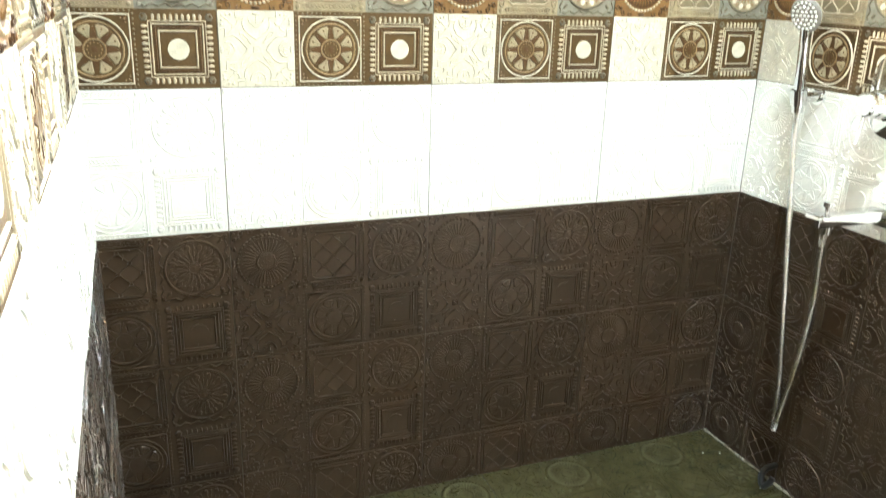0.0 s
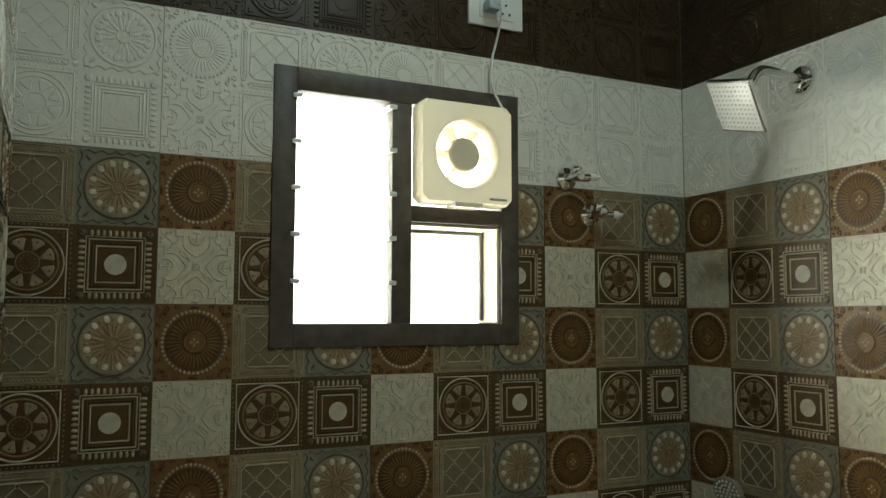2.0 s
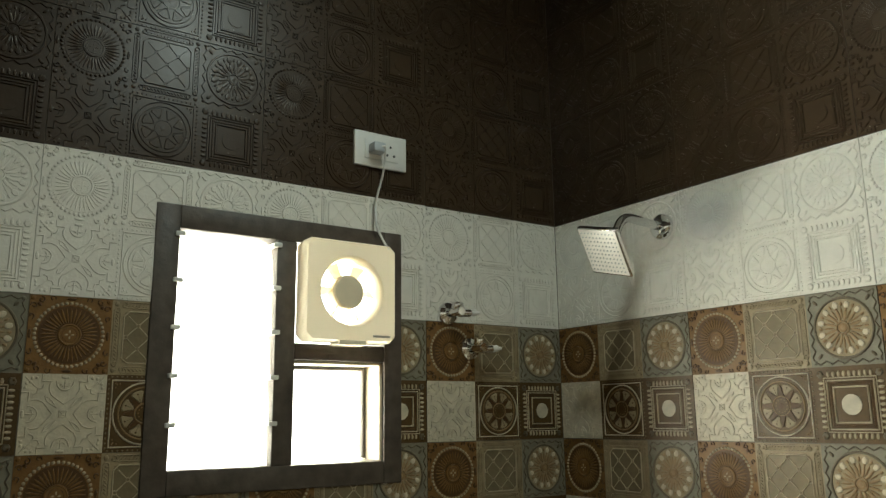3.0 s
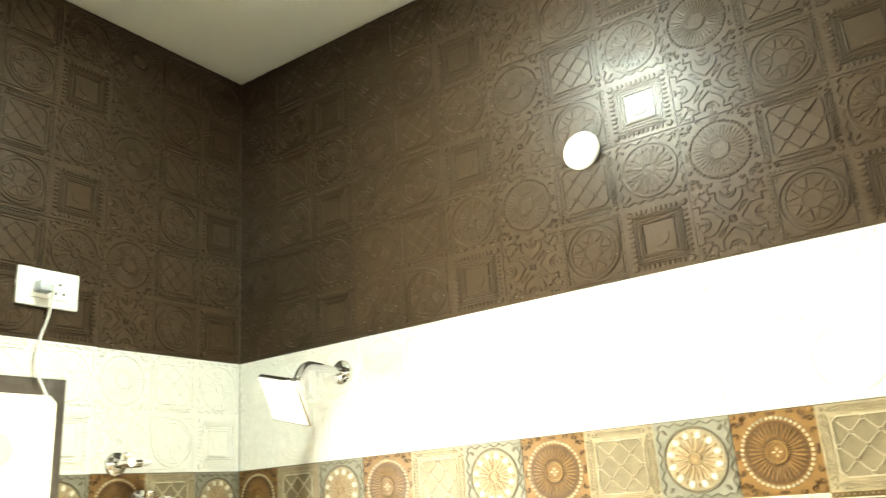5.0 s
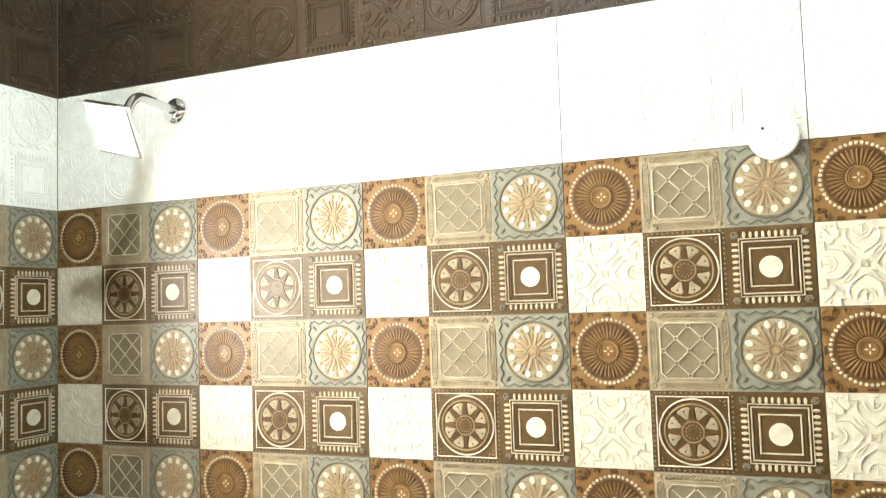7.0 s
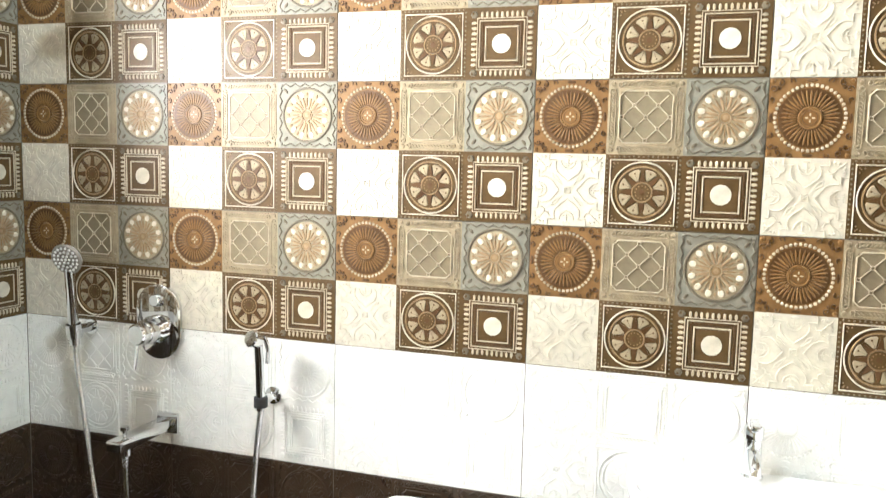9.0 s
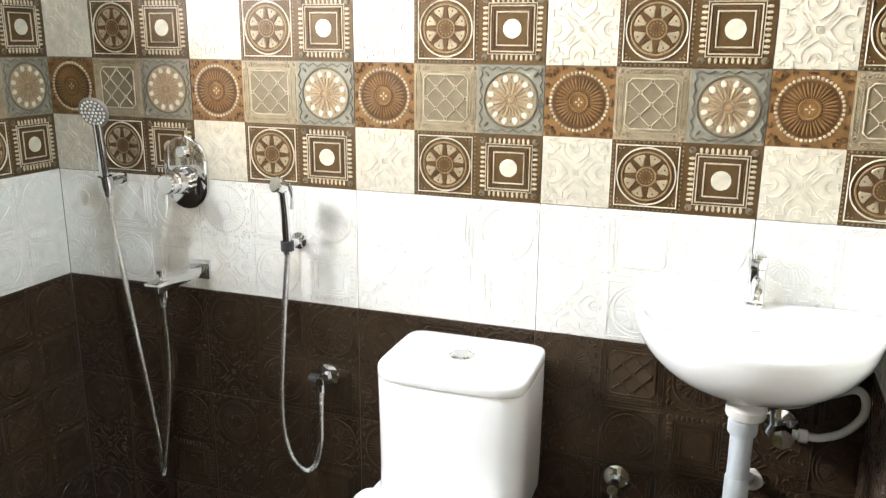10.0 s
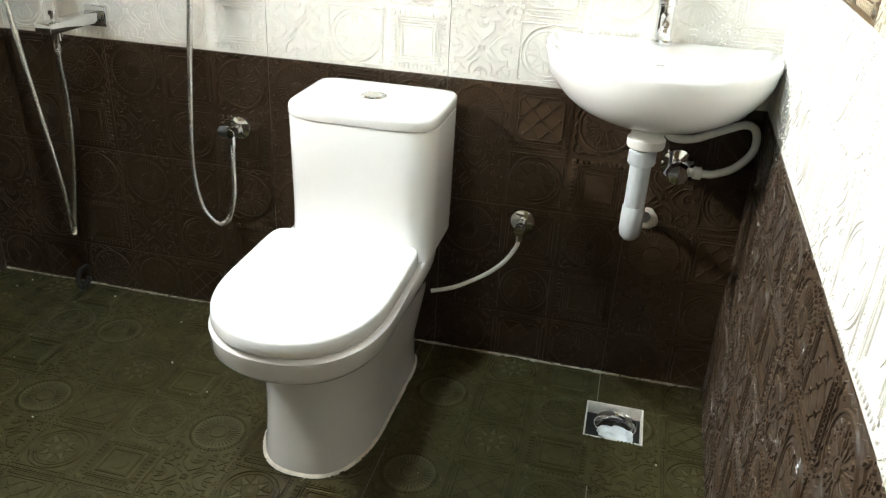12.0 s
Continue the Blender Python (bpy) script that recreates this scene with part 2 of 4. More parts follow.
def d_loop(cy, w, xm, front, back, nf=2.2, nb=8.0, count=56, wb=None):
    """A D-shaped outline, rounded towards -x and squarer towards +x."""
    out = []
    for i in range(count):
        a = 2 * math.pi * i / count
        c, s = math.cos(a), math.sin(a)
        n = nf if s > 0 else nb
        y = cy + w * math.copysign(abs(c) ** (2 / n), c)
        x = xm - front * abs(s) ** (2 / n) if s > 0 else xm + back * abs(s) ** (2 / n)
        if wb and s < 0:
            k = (x - xm) / back
            y = cy + (y - cy) * (1 + (wb / w - 1) * k * k * (3 - 2 * k))
        out.append((x, y))
    return out


def loft(bm, sections, cap0=True, cap1=True):
    rings = [[bm.verts.new((x, y, z)) for x, y in loop] for loop, z in sections]
    for a, b in zip(rings, rings[1:]):
        for k in range(len(a)):
            bm.faces.new((a[k], a[(k + 1) % len(a)], b[(k + 1) % len(a)], b[k]))
    if cap0:
        bm.faces.new(rings[0])
    if cap1:
        bm.faces.new(rings[-1])
    return bm


# ---- structure: walls, floor, ceiling ----
DRAIN = (-0.267, -0.131, -1.913, -1.776)
B = THICK
XO = XL - WALL_D
wall_window = link("wall_window", boxes((XL - 0.2, WX0, B, 0.20, -0.1, ZC), (WX1, 0.0 + B, B, 0.20, -0.1, ZC), (WX0, WX1, B, 0.20, -0.1, WZ0), (WX0, WX1, B, 0.20, WZ1, ZC)), M_GROUT)
wall_fixture = link("wall_fixture", boxes((B, 0.20, YN - 0.2, 0.20, -0.1, ZC)), M_GROUT)
SKEW = 0.030                               # the near wall stands slightly out of square
NU, NW = Vector((-1, SKEW, 0)).normalized(), Vector((SKEW, 1, 0)).normalized()
NEAR = Matrix((NU, Vector((0, 0, 1)), NW)).transposed().to_4x4()
NEAR.translation = (0, YN, 0)
bm = boxes((-0.15, 1.80, -0.1, ZC, -0.16, -B))
bmesh.ops.transform(bm, verts=bm.verts[:], matrix=NEAR)
wall_near = link("wall_near", bm, M_GROUT)
wall_door = link("wall_door", boxes((XO, XL - B, DOOR_Y, B, -0.1, ZC), (XO, XL - B, YN - B, DOOR_Y, DOOR_Z, ZC)), M_YELLOW)
tagged(wall_window, "wall of embossed tiles in dark, ivory and patterned bands, with a window", "wall", kind="structure")
tagged(wall_fixture, "wall of embossed tiles in bands behind the bathroom fixtures", "wall", kind="structure")
tagged(wall_near, "side wall of embossed tiles in dark, ivory and patterned bands", "wall", kind="structure")
tagged(wall_door, "tiled wall with an unframed doorway", "wall", kind="structure")
dx0, dx1, dy0, dy1 = DRAIN
floor = link("floor", boxes((XO, dx0, YN, 0.0, -0.12, -B), (dx1, B, YN, 0.0, -0.12, -B), (dx0, dx1, dy1, 0.0, -0.12, -B), (dx0, dx1, YN, dy0, -0.12, -B), (dx0, dx1, dy0, dy1, -0.12, -0.055)), M_GROUT)
tagged(floor, "olive brown embossed floor tiles, damp and dusty", "floor", kind="structure")
ceiling = link("ceiling", boxes((XO, 0.2, YN - 0.2, 0.2, ZC, ZC + 0.12)), M_CEIL)
tagged(ceiling, "plain off-white painted ceiling", "ceiling", kind="structure")
tagged(link("backdrop", boxes((-2.6, 0.9, 0.90, 0.92, 0.4, 3.6)), M_SKY), "bright white daylight haze outside the window", "sky", kind="structure")
# plain unseen hall beyond the doorway, added to close the space behind the camera
HX0, HY0, HY1 = XO - 1.6, -3.2, 0.3
tagged(link("hall_floor", boxes((HX0, XO, HY0, HY1, -0.12, -0.006)), M_GROUT_W), "plain pale floor of the added, unseen hall", "floor", kind="structure")
tagged(link("hall_ceiling", boxes((HX0, XO, HY0, HY1, ZC, ZC + 0.12)), M_CEIL), "plain ceiling of the added, unseen hall", "ceiling", kind="structure")
tagged(link("wall_hall", boxes((HX0 - 0.1, HX0, HY0, HY1, -0.1, ZC + 0.1), (HX0 - 0.1, XO, HY1, HY1 + 0.1, -0.1, ZC + 0.1), (HX0 - 0.1, XO, HY0 - 0.1, HY0, -0.1, ZC + 0.1), (XO - 0.02, XO - 0.001, HY0, YN - 0.1, -0.1, ZC))
            , M_YELLOW), "plain yellow walls of the added, unseen hall", "wall", kind="structure")


def jamb_plaster():
    """Rough painted plaster on the doorway's jamb, with a ragged edge beside the tiles."""
    bm = bmesh.new()
    n = 150
    rows = []
    for i in range(n + 1):
        z = DOOR_Z * i / n
        edge = XL - 0.001 + 0.006 * noise.noise((0.3, 7.1, z * 9)) + 0.005 * noise.noise((1.3, 2.1, z * 33))
        y0 = DOOR_Y - 0.006
        rows.append([bm.verts.new(v) for v in ((XO, DOOR_Y + 0.001, z), (XO, y0, z), (edge - 0.006, y0 + 0.0015 * noise.noise((4, 4, z * 20)), z), (edge, y0 + 0.003, z), (edge, DOOR_Y + 0.001, z))])
    for a, b in zip(rows, rows[1:]):
        for k in range(5):
            bm.faces.new((a[k], a[(k + 1) % 5], b[(k + 1) % 5], b[k]))
    bm.faces.new(rows[0])
    bm.faces.new(rows[-1])
    tagged(link("trim_jamb", bm, M_YELLOW, smooth=True), "rough yellow plastered jamb with a ragged edge", "door jamb", kind="structure")


jamb_plaster()


def cement_line():
    """A thin uneven cement joint where the fixture wall meets the floor."""
    bm = bmesh.new()
    rows = []
    for i in range(121):
        y = YN + 0.004 + (-YN - 0.008) * i / 120
        w = 0.0055 + 0.003 * noise.noise((2.0, y * 14, 0.5)) + 0.0015 * noise.noise((5.0, y * 60, 0.5))
        rows.append([bm.verts.new(v) for v in ((0.001, y, -0.001), (-w, y, -0.001), (-w * 0.8, y, 0.0022), (0.001, y, w * 0.7))])
    for a, b in zip(rows, rows[1:]):
        for k in range(4):
            bm.faces.new((a[k], a[(k + 1) % 4], b[(k + 1) % 4], b[k]))
    tagged(link("trim_joint", bm, M_JOINT), "thin pale cement joint along the wall foot", "trim", kind="structure")


cement_line()


# ---- embossed tiles ----
class Relief:
    """Collects raised ornament in tile space: u right, v up, w out of the wall."""

    def __init__(self):
        self.verts, self.faces, self.mats, self.o = [], [], [], (0, 0)

    def add(self, verts, faces, m):
        k = len(self.verts)
        self.verts += [(x + self.o[0], y + self.o[1], z * 1.3) for x, y, z in verts]
        self.faces += [tuple(i + k for i in f) for f in faces]
        self.mats += [m] * len(faces)

    def ridge(self, pts, w, h, m, closed=False, z=-0.0003):
        n, vs, fs = len(pts), [], []
        for i, (x, y) in enumerate(pts):
            a = pts[(i - 1) % n] if closed or i else pts[0]
            b = pts[(i + 1) % n] if closed or i < n - 1 else pts[-1]
            dx, dy = b[0] - a[0], b[1] - a[1]
            d = math.hypot(dx, dy) or 1
            nx, ny = -dy / d, dx / d
            for k, hh in ((-0.5, z), (-0.22, h), (0.22, h), (0.5, z)):
                vs.append((x + nx * k * w, y + ny * k * w, hh))
        for i in range(n if closed else n - 1):
            a, b = 4 * i, 4 * ((i + 1) % n)
            fs += [(a + k, b + k, b + k + 1, a + k + 1) for k in range(3)]
        if not closed:
            e = 4 * (n - 1)
            fs += [(0, 1, 2, 3), (e + 3, e + 2, e + 1, e)]
        self.add(vs, fs, m)

    def ring(self, r, w, h, m, n=28, cx=0, cy=0):
        self.ridge([(cx + r * math.cos(2 * math.pi * i / n), cy + r * math.sin(2 * math.pi * i / n)) for i in range(n)], w, h, m, True)

    def arc(self, cx, cy, r, a0, a1, w, h, m, n=8):
        self.ridge([(cx + r * math.cos(radians(a0 + (a1 - a0) * i / n)), cy + r * math.sin(radians(a0 + (a1 - a0) * i / n))) for i in range(n + 1)], w, h, m)

    def border(self, s, w, h, m):
        self.ridge([(-s, -s), (s, -s), (s, s), (-s, s)], w * 1.2, h, m, True)

    def dome(self, x, y, r, h, m, n=8, sx=1.0, sy=1.0, ang=0.0):
        c, s = math.cos(ang), math.sin(ang)
        vs = []
        for k, hh in ((1.0, -0.0003), (0.72, h * 0.7)):
            for i in range(n):
                px, py = r * k * sx * math.cos(2 * math.pi * i / n), r * k * sy * math.sin(2 * math.pi * i / n)
                vs.append((x + c * px - s * py, y + s * px + c * py, hh))
        vs.append((x, y, h))
        fs = [(i, (i + 1) % n, n + (i + 1) % n, n + i) for i in range(n)] + [(n + i, n + (i + 1) % n, 2 * n) for i in range(n)]
        self.add(vs, fs, m)

    def disc(self, r, h, m, n=28):
        vs = [(r * math.cos(2 * math.pi * i / n), r * math.sin(2 * math.pi * i / n), z) for z in (-0.0003, h) for i in range(n)]
        self.add(vs, [(i, (i + 1) % n, n + (i + 1) % n, n + i) for i in range(n)] + [tuple(range(n, 2 * n))], m)

    def plate(self, s, h, m):
        vs = [(x, y, z) for z in (-0.0003, h) for x, y in ((-s, -s), (s, -s), (s, s), (-s, s))]
        self.add(vs, [(i, (i + 1) % 4, 4 + (i + 1) % 4, 4 + i) for i in range(4)] + [(4, 5, 6, 7)], m)

    def curls(self, m, d=0.060):
        for sx in (-1, 1):
            for sy in (-1, 1):
                self.dome(sx * d, sy * d, 0.0065, 0.0028, m, 7)
                self.dome(sx * (d + 0.004), sy * (d - 0.018), 0.0045, 0.002, m, 6)
                self.dome(sx * (d - 0.018), sy * (d + 0.004), 0.0045, 0.002, m, 6)

    def spirals(self, d, m):
        for sx in (-1, 1):
            for sy in (-1, 1):
                for px, py, t in ((d, d - 0.012, 0), (d - 0.012, d, 90)):
                    pts = []
                    for i in range(8):
                        a, r = radians(t + 50 * i), 0.0068 * (1 - i / 10)
                        pts.append((sx * (px + r * math.cos(a)), sy * (py + r * math.sin(a))))
                    self.ridge(pts, 0.0028, 0.0030, m)

    def wheel(self):
        self.disc(0.0560, 0.0008, DEEP, 32)
        for i in range(36):
            a = 2 * math.pi * i / 36
            self.dome(0.0370 * math.cos(a), 0.0370 * math.sin(a), 0.0180, 0.0040, BROWN, 6, 1.0, 0.150, a)
        for i in range(44):
            a = 2 * math.pi * i / 44
            self.dome(0.0612 * math.cos(a), 0.0612 * math.sin(a), 0.0037, 0.0042, LIGHT, 6)
        self.ring(0.0195, 0.0050, 0.0050, BROWN, 22)
        self.disc(0.0175, 0.0024, BROWN, 18)
        self.ring(0.0135, 0.0022, 0.0036, DEEP, 16)
        for i in range(4):
            a = math.pi / 2 * i
            self.dome(0.0058 * math.cos(a), 0.0058 * math.sin(a), 0.0046, 0.0042, LIGHT, 6, 1.0, 0.5, a)
        self.spirals(0.0655, DEEP)
        for sx in (-1, 1):
            for sy in (-1, 1):
                self.dome(sx * 0.0685, sy * 0.0685, 0.0050, 0.0040, BROWN, 6)
                self.dome(sx * 0.0565, sy * 0.0565, 0.0050, 0.0036, DEEP, 6, 1.0, 0.7, math.atan2(sy, sx))
                for px, py, a0 in ((0.034, 0.0690, 200), (0.0690, 0.034, 250)):
                    pts = []
                    for i in range(7):
                        a, q = radians(a0 - 48 * i), 0.0062 * (1 - i / 9)
                        pts.append((sx * (px + q * math.cos(a)), sy * (py + q * math.sin(a))))
                    self.ridge(pts, 0.0026, 0.0028, DEEP)
        for k in (-1, 1):
            self.dome(0, k * 0.0695, 0.0075, 0.0024, DEEP, 6, 1.4, 0.45)
            self.dome(k * 0.0695, 0, 0.0075, 0.0024, DEEP, 6, 0.45, 1.4)

    def flower(self):
        self.disc(0.0630, 0.0005, BEIGE, 32)
        self.ring(0.0600, 0.0065, 0.0034, SLATE, 34)
        self.disc(0.0555, 0.0009, BEIGE, 32)
        for i in range(12):
            a = 2 * math.pi * (i + 0.5) / 12
            self.dome(0.0250 * math.cos(a), 0.0250 * math.sin(a), 0.0150, 0.0042, GOLD, 7, 1.0, 0.27, a)
            b = a + math.pi / 12
            self.dome(0.0290 * math.cos(b), 0.0290 * math.sin(b), 0.0140, 0.0034, TAN, 6, 1.0, 0.16, b)
            self.dome(0.0470 * math.cos(b), 0.0470 * math.sin(b), 0.0056, 0.0046, GOLD, 6, 1.0, 0.62, b)
            self.dome(0.0462 * math.cos(a), 0.0462 * math.sin(a), 0.0088, 0.0062, PEARL, 8, 1.0, 0.80, a)
            self.dome(0.0385 * math.cos(a), 0.0385 * math.sin(a), 0.0052, 0.0044, GOLD, 6, 1.0, 0.50, a)
        self.ring(0.0125, 0.0042, 0.0052, GOLD, 18)
        self.disc(0.0095, 0.0030, TAN, 14)
        self.dome(0, 0, 0.0072, 0.0046, GOLD, 8)
        for k in range(4):
            pts = []
            for i in range(21):
                t = -0.062 + 0.124 * i / 20
                q = 0.0672 + 0.0034 * math.sin(i * 1.571)
                pts.append(((t, q), (q, t), (t, -q), (-q, t))[k])
            self.ridge(pts, 0.0028, 0.0026, SLATE)
        for sx in (-1, 1):
            for sy in (-1, 1):
                self.dome(sx * 0.0545, sy * 0.0545, 0.0075, 0.0032, SLATE, 7, 1.0, 0.50, math.atan2(sy, sx))
                self.dome(sx * 0.0660, sy * 0.0660, 0.0045, 0.0030, BLUE, 6)

    def lattice(self):
        self.plate(0.0500, 0.0005, KHAKI)
        s = 0.0515
        self.ridge([(-s + 0.010, -s), (s - 0.010, -s), (s, -s + 0.010), (s, s - 0.010), (s - 0.010, s), (-s + 0.010, s), (-s, s - 0.010), (-s, -s + 0.010)], 0.0036, 0.0032, LIGHT, True)
        g, q = 0.0232, 0.0034
        for i in range(-2, 3):
            for j in range(-2, 3):
                if (i + j) % 2:
                    continue
                x, y = i * g, j * g
                if abs(i) + abs(j) < 4:
                    self.ridge([(x - q, y - q), (x + q, y - q), (x + q, y + q), (x - q, y + q)], 0.0026, 0.0030, LIGHT, True)
                for dx, dy in ((1, 1), (1, -1)):
                    if abs(i + dx) <= 2 and abs(j + dy) <= 2:
                        k = 0.16
                        self.ridge([(x + dx * g * k, y + dy * g * k), (x + dx * g * (1 - k), y + dy * g * (1 - k))], 0.0030, 0.0024, LIGHT)
        for k in (-1, 1):
            for n in range(13):
                t = -0.0425 + 0.0071 * n
                self.ridge([(t - 0.002, k * 0.0625), (t + 0.003, k * 0.0675)], 0.0030, 0.0022, BEIGE)
                self.ridge([(k * 0.0625, t - 0.002), (k * 0.0675, t + 0.003)], 0.0030, 0.0022, BEIGE)
            self.ridge([(-0.048, k * 0.0705), (0.048, k * 0.0705)], 0.0022, 0.0020, BEIGE)
            self.ridge([(k * 0.0705, -0.048), (k * 0.0705, 0.048)], 0.0022, 0.0020, BEIGE)
            self.ridge([(-0.048, k * 0.0590), (0.048, k * 0.0590)], 0.0022, 0.0022, BEIGE)
            self.ridge([(k * 0.0590, -0.048), (k * 0.0590, 0.048)], 0.0022, 0.0022, BEIGE)
        self.spirals(0.0640, BEIGE)
        for sx in (-1, 1):
            for sy in (-1, 1):
                self.dome(sx * 0.066, sy * 0.066, 0.0055, 0.0030, BEIGE, 6)

    def cross(self):
        petal = [(0.0400, 0.0735), (0.0400, 0.0610), (0.0240, 0.0610), (0.0268, 0.0530), (0.0262, 0.0440), (0.0215, 0.0350), (0.0120, 0.0275), (0.0, 0.0185)]
        petal += [(-x, y) for x, y in petal[-2::-1]]
        loop = [(0.0150 * math.cos(math.pi + math.pi * i / 10), 0.0610 + 0.0170 * math.sin(math.pi + math.pi * i / 10)) for i in range(11)]
        corner = [(0.0360, 0.0545), (0.0395, 0.0470), (0.0470, 0.0470), (0.0470, 0.0395), (0.0545, 0.0360)]
        for k in range(4):
            c, s = (1, 0, -1, 0)[k], (0, 1, 0, -1)[k]
            turn = lambda p: (c * p[0] - s * p[1], s * p[0] + c * p[1])
            self.ridge([turn(p) for p in petal], 0.0030, 0.0021, CREAM)
            self.ridge([turn(p) for p in loop], 0.0026, 0.0018, CREAM)
            self.ridge([turn(p) for p in corner], 0.0028, 0.0018, CREAM)
            self.ridge([turn((0.0, 0.0480)), turn((0.0, 0.0640))], 0.0024, 0.0016, CREAM)
            for sx in (-1, 1):
                self.ridge([turn((sx * 0.0085, 0.0560)), turn((sx * 0.0040, 0.0520)), turn((0.0, 0.0540))], 0.0022, 0.0014, CREAM)
                self.ridge([turn((sx * 0.0330, 0.0335)), turn((sx * 0.0300, 0.0250)), turn((sx * 0.0220, 0.0185)), turn((sx * 0.0120, 0.0120))], 0.0024, 0.0014, CREAM)
            x, y = turn((0.0, 0.0690))
            self.dome(x, y, 0.0060, 0.0018, CREAM, 6, 0.6, 1.5, math.atan2(y, x))
            self.ridge([turn((0.0500, 0.0500)), turn((0.0690, 0.0690))], 0.0026, 0.0016, CREAM)
            for dx, dy in ((0.0, 0.0), (0.0075, -0.0020), (-0.0020, 0.0075), (0.0085, -0.0100), (-0.0100, 0.0085)):
                x, y = turn((0.0590 + dx, 0.0590 + dy))
                self.dome(x, y, 0.0034, 0.0018, CREAM, 6)
        self.border(0.0062, 0.0024, 0.0020, CREAM)
        self.ridge([(-0.004, -0.004), (0.004, 0.004)], 0.0024, 0.0020, CREAM)
        self.ridge([(-0.004, 0.004), (0.004, -0.004)], 0.0024, 0.0020, CREAM)

    def star(self):
        for k in (-1, 1):
            for n in range(15):
                t = -0.066 + 0.00943 * n
                self.dome(t, k * 0.0712, 0.0024, 0.0018, KHAKI, 5)
                self.dome(k * 0.0712, t, 0.0024, 0.0018, KHAKI, 5)
        self.border(0.0645, 0.0034, 0.0024, PEARL)
        self.ring(0.0605, 0.0036, 0.0036, PEARL, 34)
        self.disc(0.0580, 0.0006, UMBER)
        self.ring(0.0510, 0.0046, 0.0032, TAN, 30)
        self.disc(0.0490, 0.0010, UMBER)
        for i in range(8):
            a = 2 * math.pi * (i + 0.5) / 8
            ca, sa = math.cos(a), math.sin(a)
            fan = [(0.0215, 0.0028), (0.0350, 0.0100), (0.0420, 0.0146), (0.0468, 0.0110), (0.0485, 0.0)]
            fan += [(p, -q) for p, q in fan[-2::-1]]
            rim = [(p * ca - q * sa, p * sa + q * ca) for p, q in fan]
            mid = [(0.036 * ca + (x - 0.036 * ca) * 0.72, 0.036 * sa + (y - 0.036 * sa) * 0.72) for x, y in rim]
            vs = [(x, y, -0.0003) for x, y in rim] + [(x, y, 0.0034) for x, y in mid]
            self.add(vs, [(q, (q + 1) % 9, 9 + (q + 1) % 9, 9 + q) for q in range(9)] + [tuple(range(9, 18))], BEIGE)
            self.dome(0.0400 * math.cos(a), 0.0400 * math.sin(a), 0.0030, 0.0050, UMBER, 5)
            self.ridge([(0.0240 * math.cos(a), 0.0240 * math.sin(a)), (0.0375 * math.cos(a), 0.0375 * math.sin(a))], 0.0022, 0.0044, KHAKI)
            b = a + math.pi / 8
            cx, cy, nx, ny = math.cos(b), math.sin(b), -math.sin(b), math.cos(b)
            tri = [(0.0190 * cx + 0.0070 * nx, 0.0190 * cy + 0.0070 * ny), (0.0190 * cx - 0.0070 * nx, 0.0190 * cy - 0.0070 * ny), (0.0435 * cx, 0.0435 * cy)]
            vs = [(x, y, -0.0003) for x, y in tri] + [(x, y, 0.0042) for x, y in tri]
            self.add(vs, [(0, 1, 4, 3), (1, 2, 5, 4), (2, 0, 3, 5), (3, 4, 5)], DEEP)
        self.ring(0.0200, 0.0050, 0.0048, TAN, 22)
        self.disc(0.0180, 0.0040, UMBER, 18)
        for i in range(12):
            a = 2 * math.pi * i / 12
            self.dome(0.0130 * math.cos(a), 0.0130 * math.sin(a), 0.0022, 0.0056, TAN, 5)
        self.dome(0, 0, 0.0085, 0.0062, DEEP, 8)
        for sx in (-1, 1):
            for sy in (-1, 1):
                for dx, dy in ((0.056, 0.056), (0.050, 0.058), (0.058, 0.050), (0.0585, 0.0585)):
                    self.dome(sx * dx, sy * dy, 0.0019, 0.0022, TAN, 5)

    def square(self):
        for k in range(4):
            c, s = (1, 0, -1, 0)[k], (0, 1, 0, -1)[k]
            for i in range(9):
                t = -0.0432 + 0.0108 * i
                self.dome(c * 0.0600 - s * t, s * 0.0600 + c * t, 0.0068, 0.0034, LIGHT, 7, 1.0, 0.50, math.atan2(s, c))
            for i in range(13):
                t = -0.0420 + 0.0070 * i
                self.dome(c * 0.0410 - s * t, s * 0.0410 + c * t, 0.0022, 0.0024, UMBER, 5)
        for sx in (-1, 1):
            for sy in (-1, 1):
                self.dome(sx * 0.0600, sy * 0.0600, 0.0085, 0.0038, SLATE, 6)
                self.dome(sx * 0.0620, sy * 0.0620, 0.0040, 0.0050, UMBER, 5)
        self.border(0.0530, 0.0026, 0.0026, LIGHT)
        self.border(0.0475, 0.0036, 0.0030, LIGHT)
        self.border(0.0410, 0.0055, 0.0016, DEEP)
        self.border(0.0345, 0.0042, 0.0032, LIGHT)
        self.plate(0.0310, 0.0008, UMBER)
        self.disc(0.0200, 0.0026, CREAM, 26)


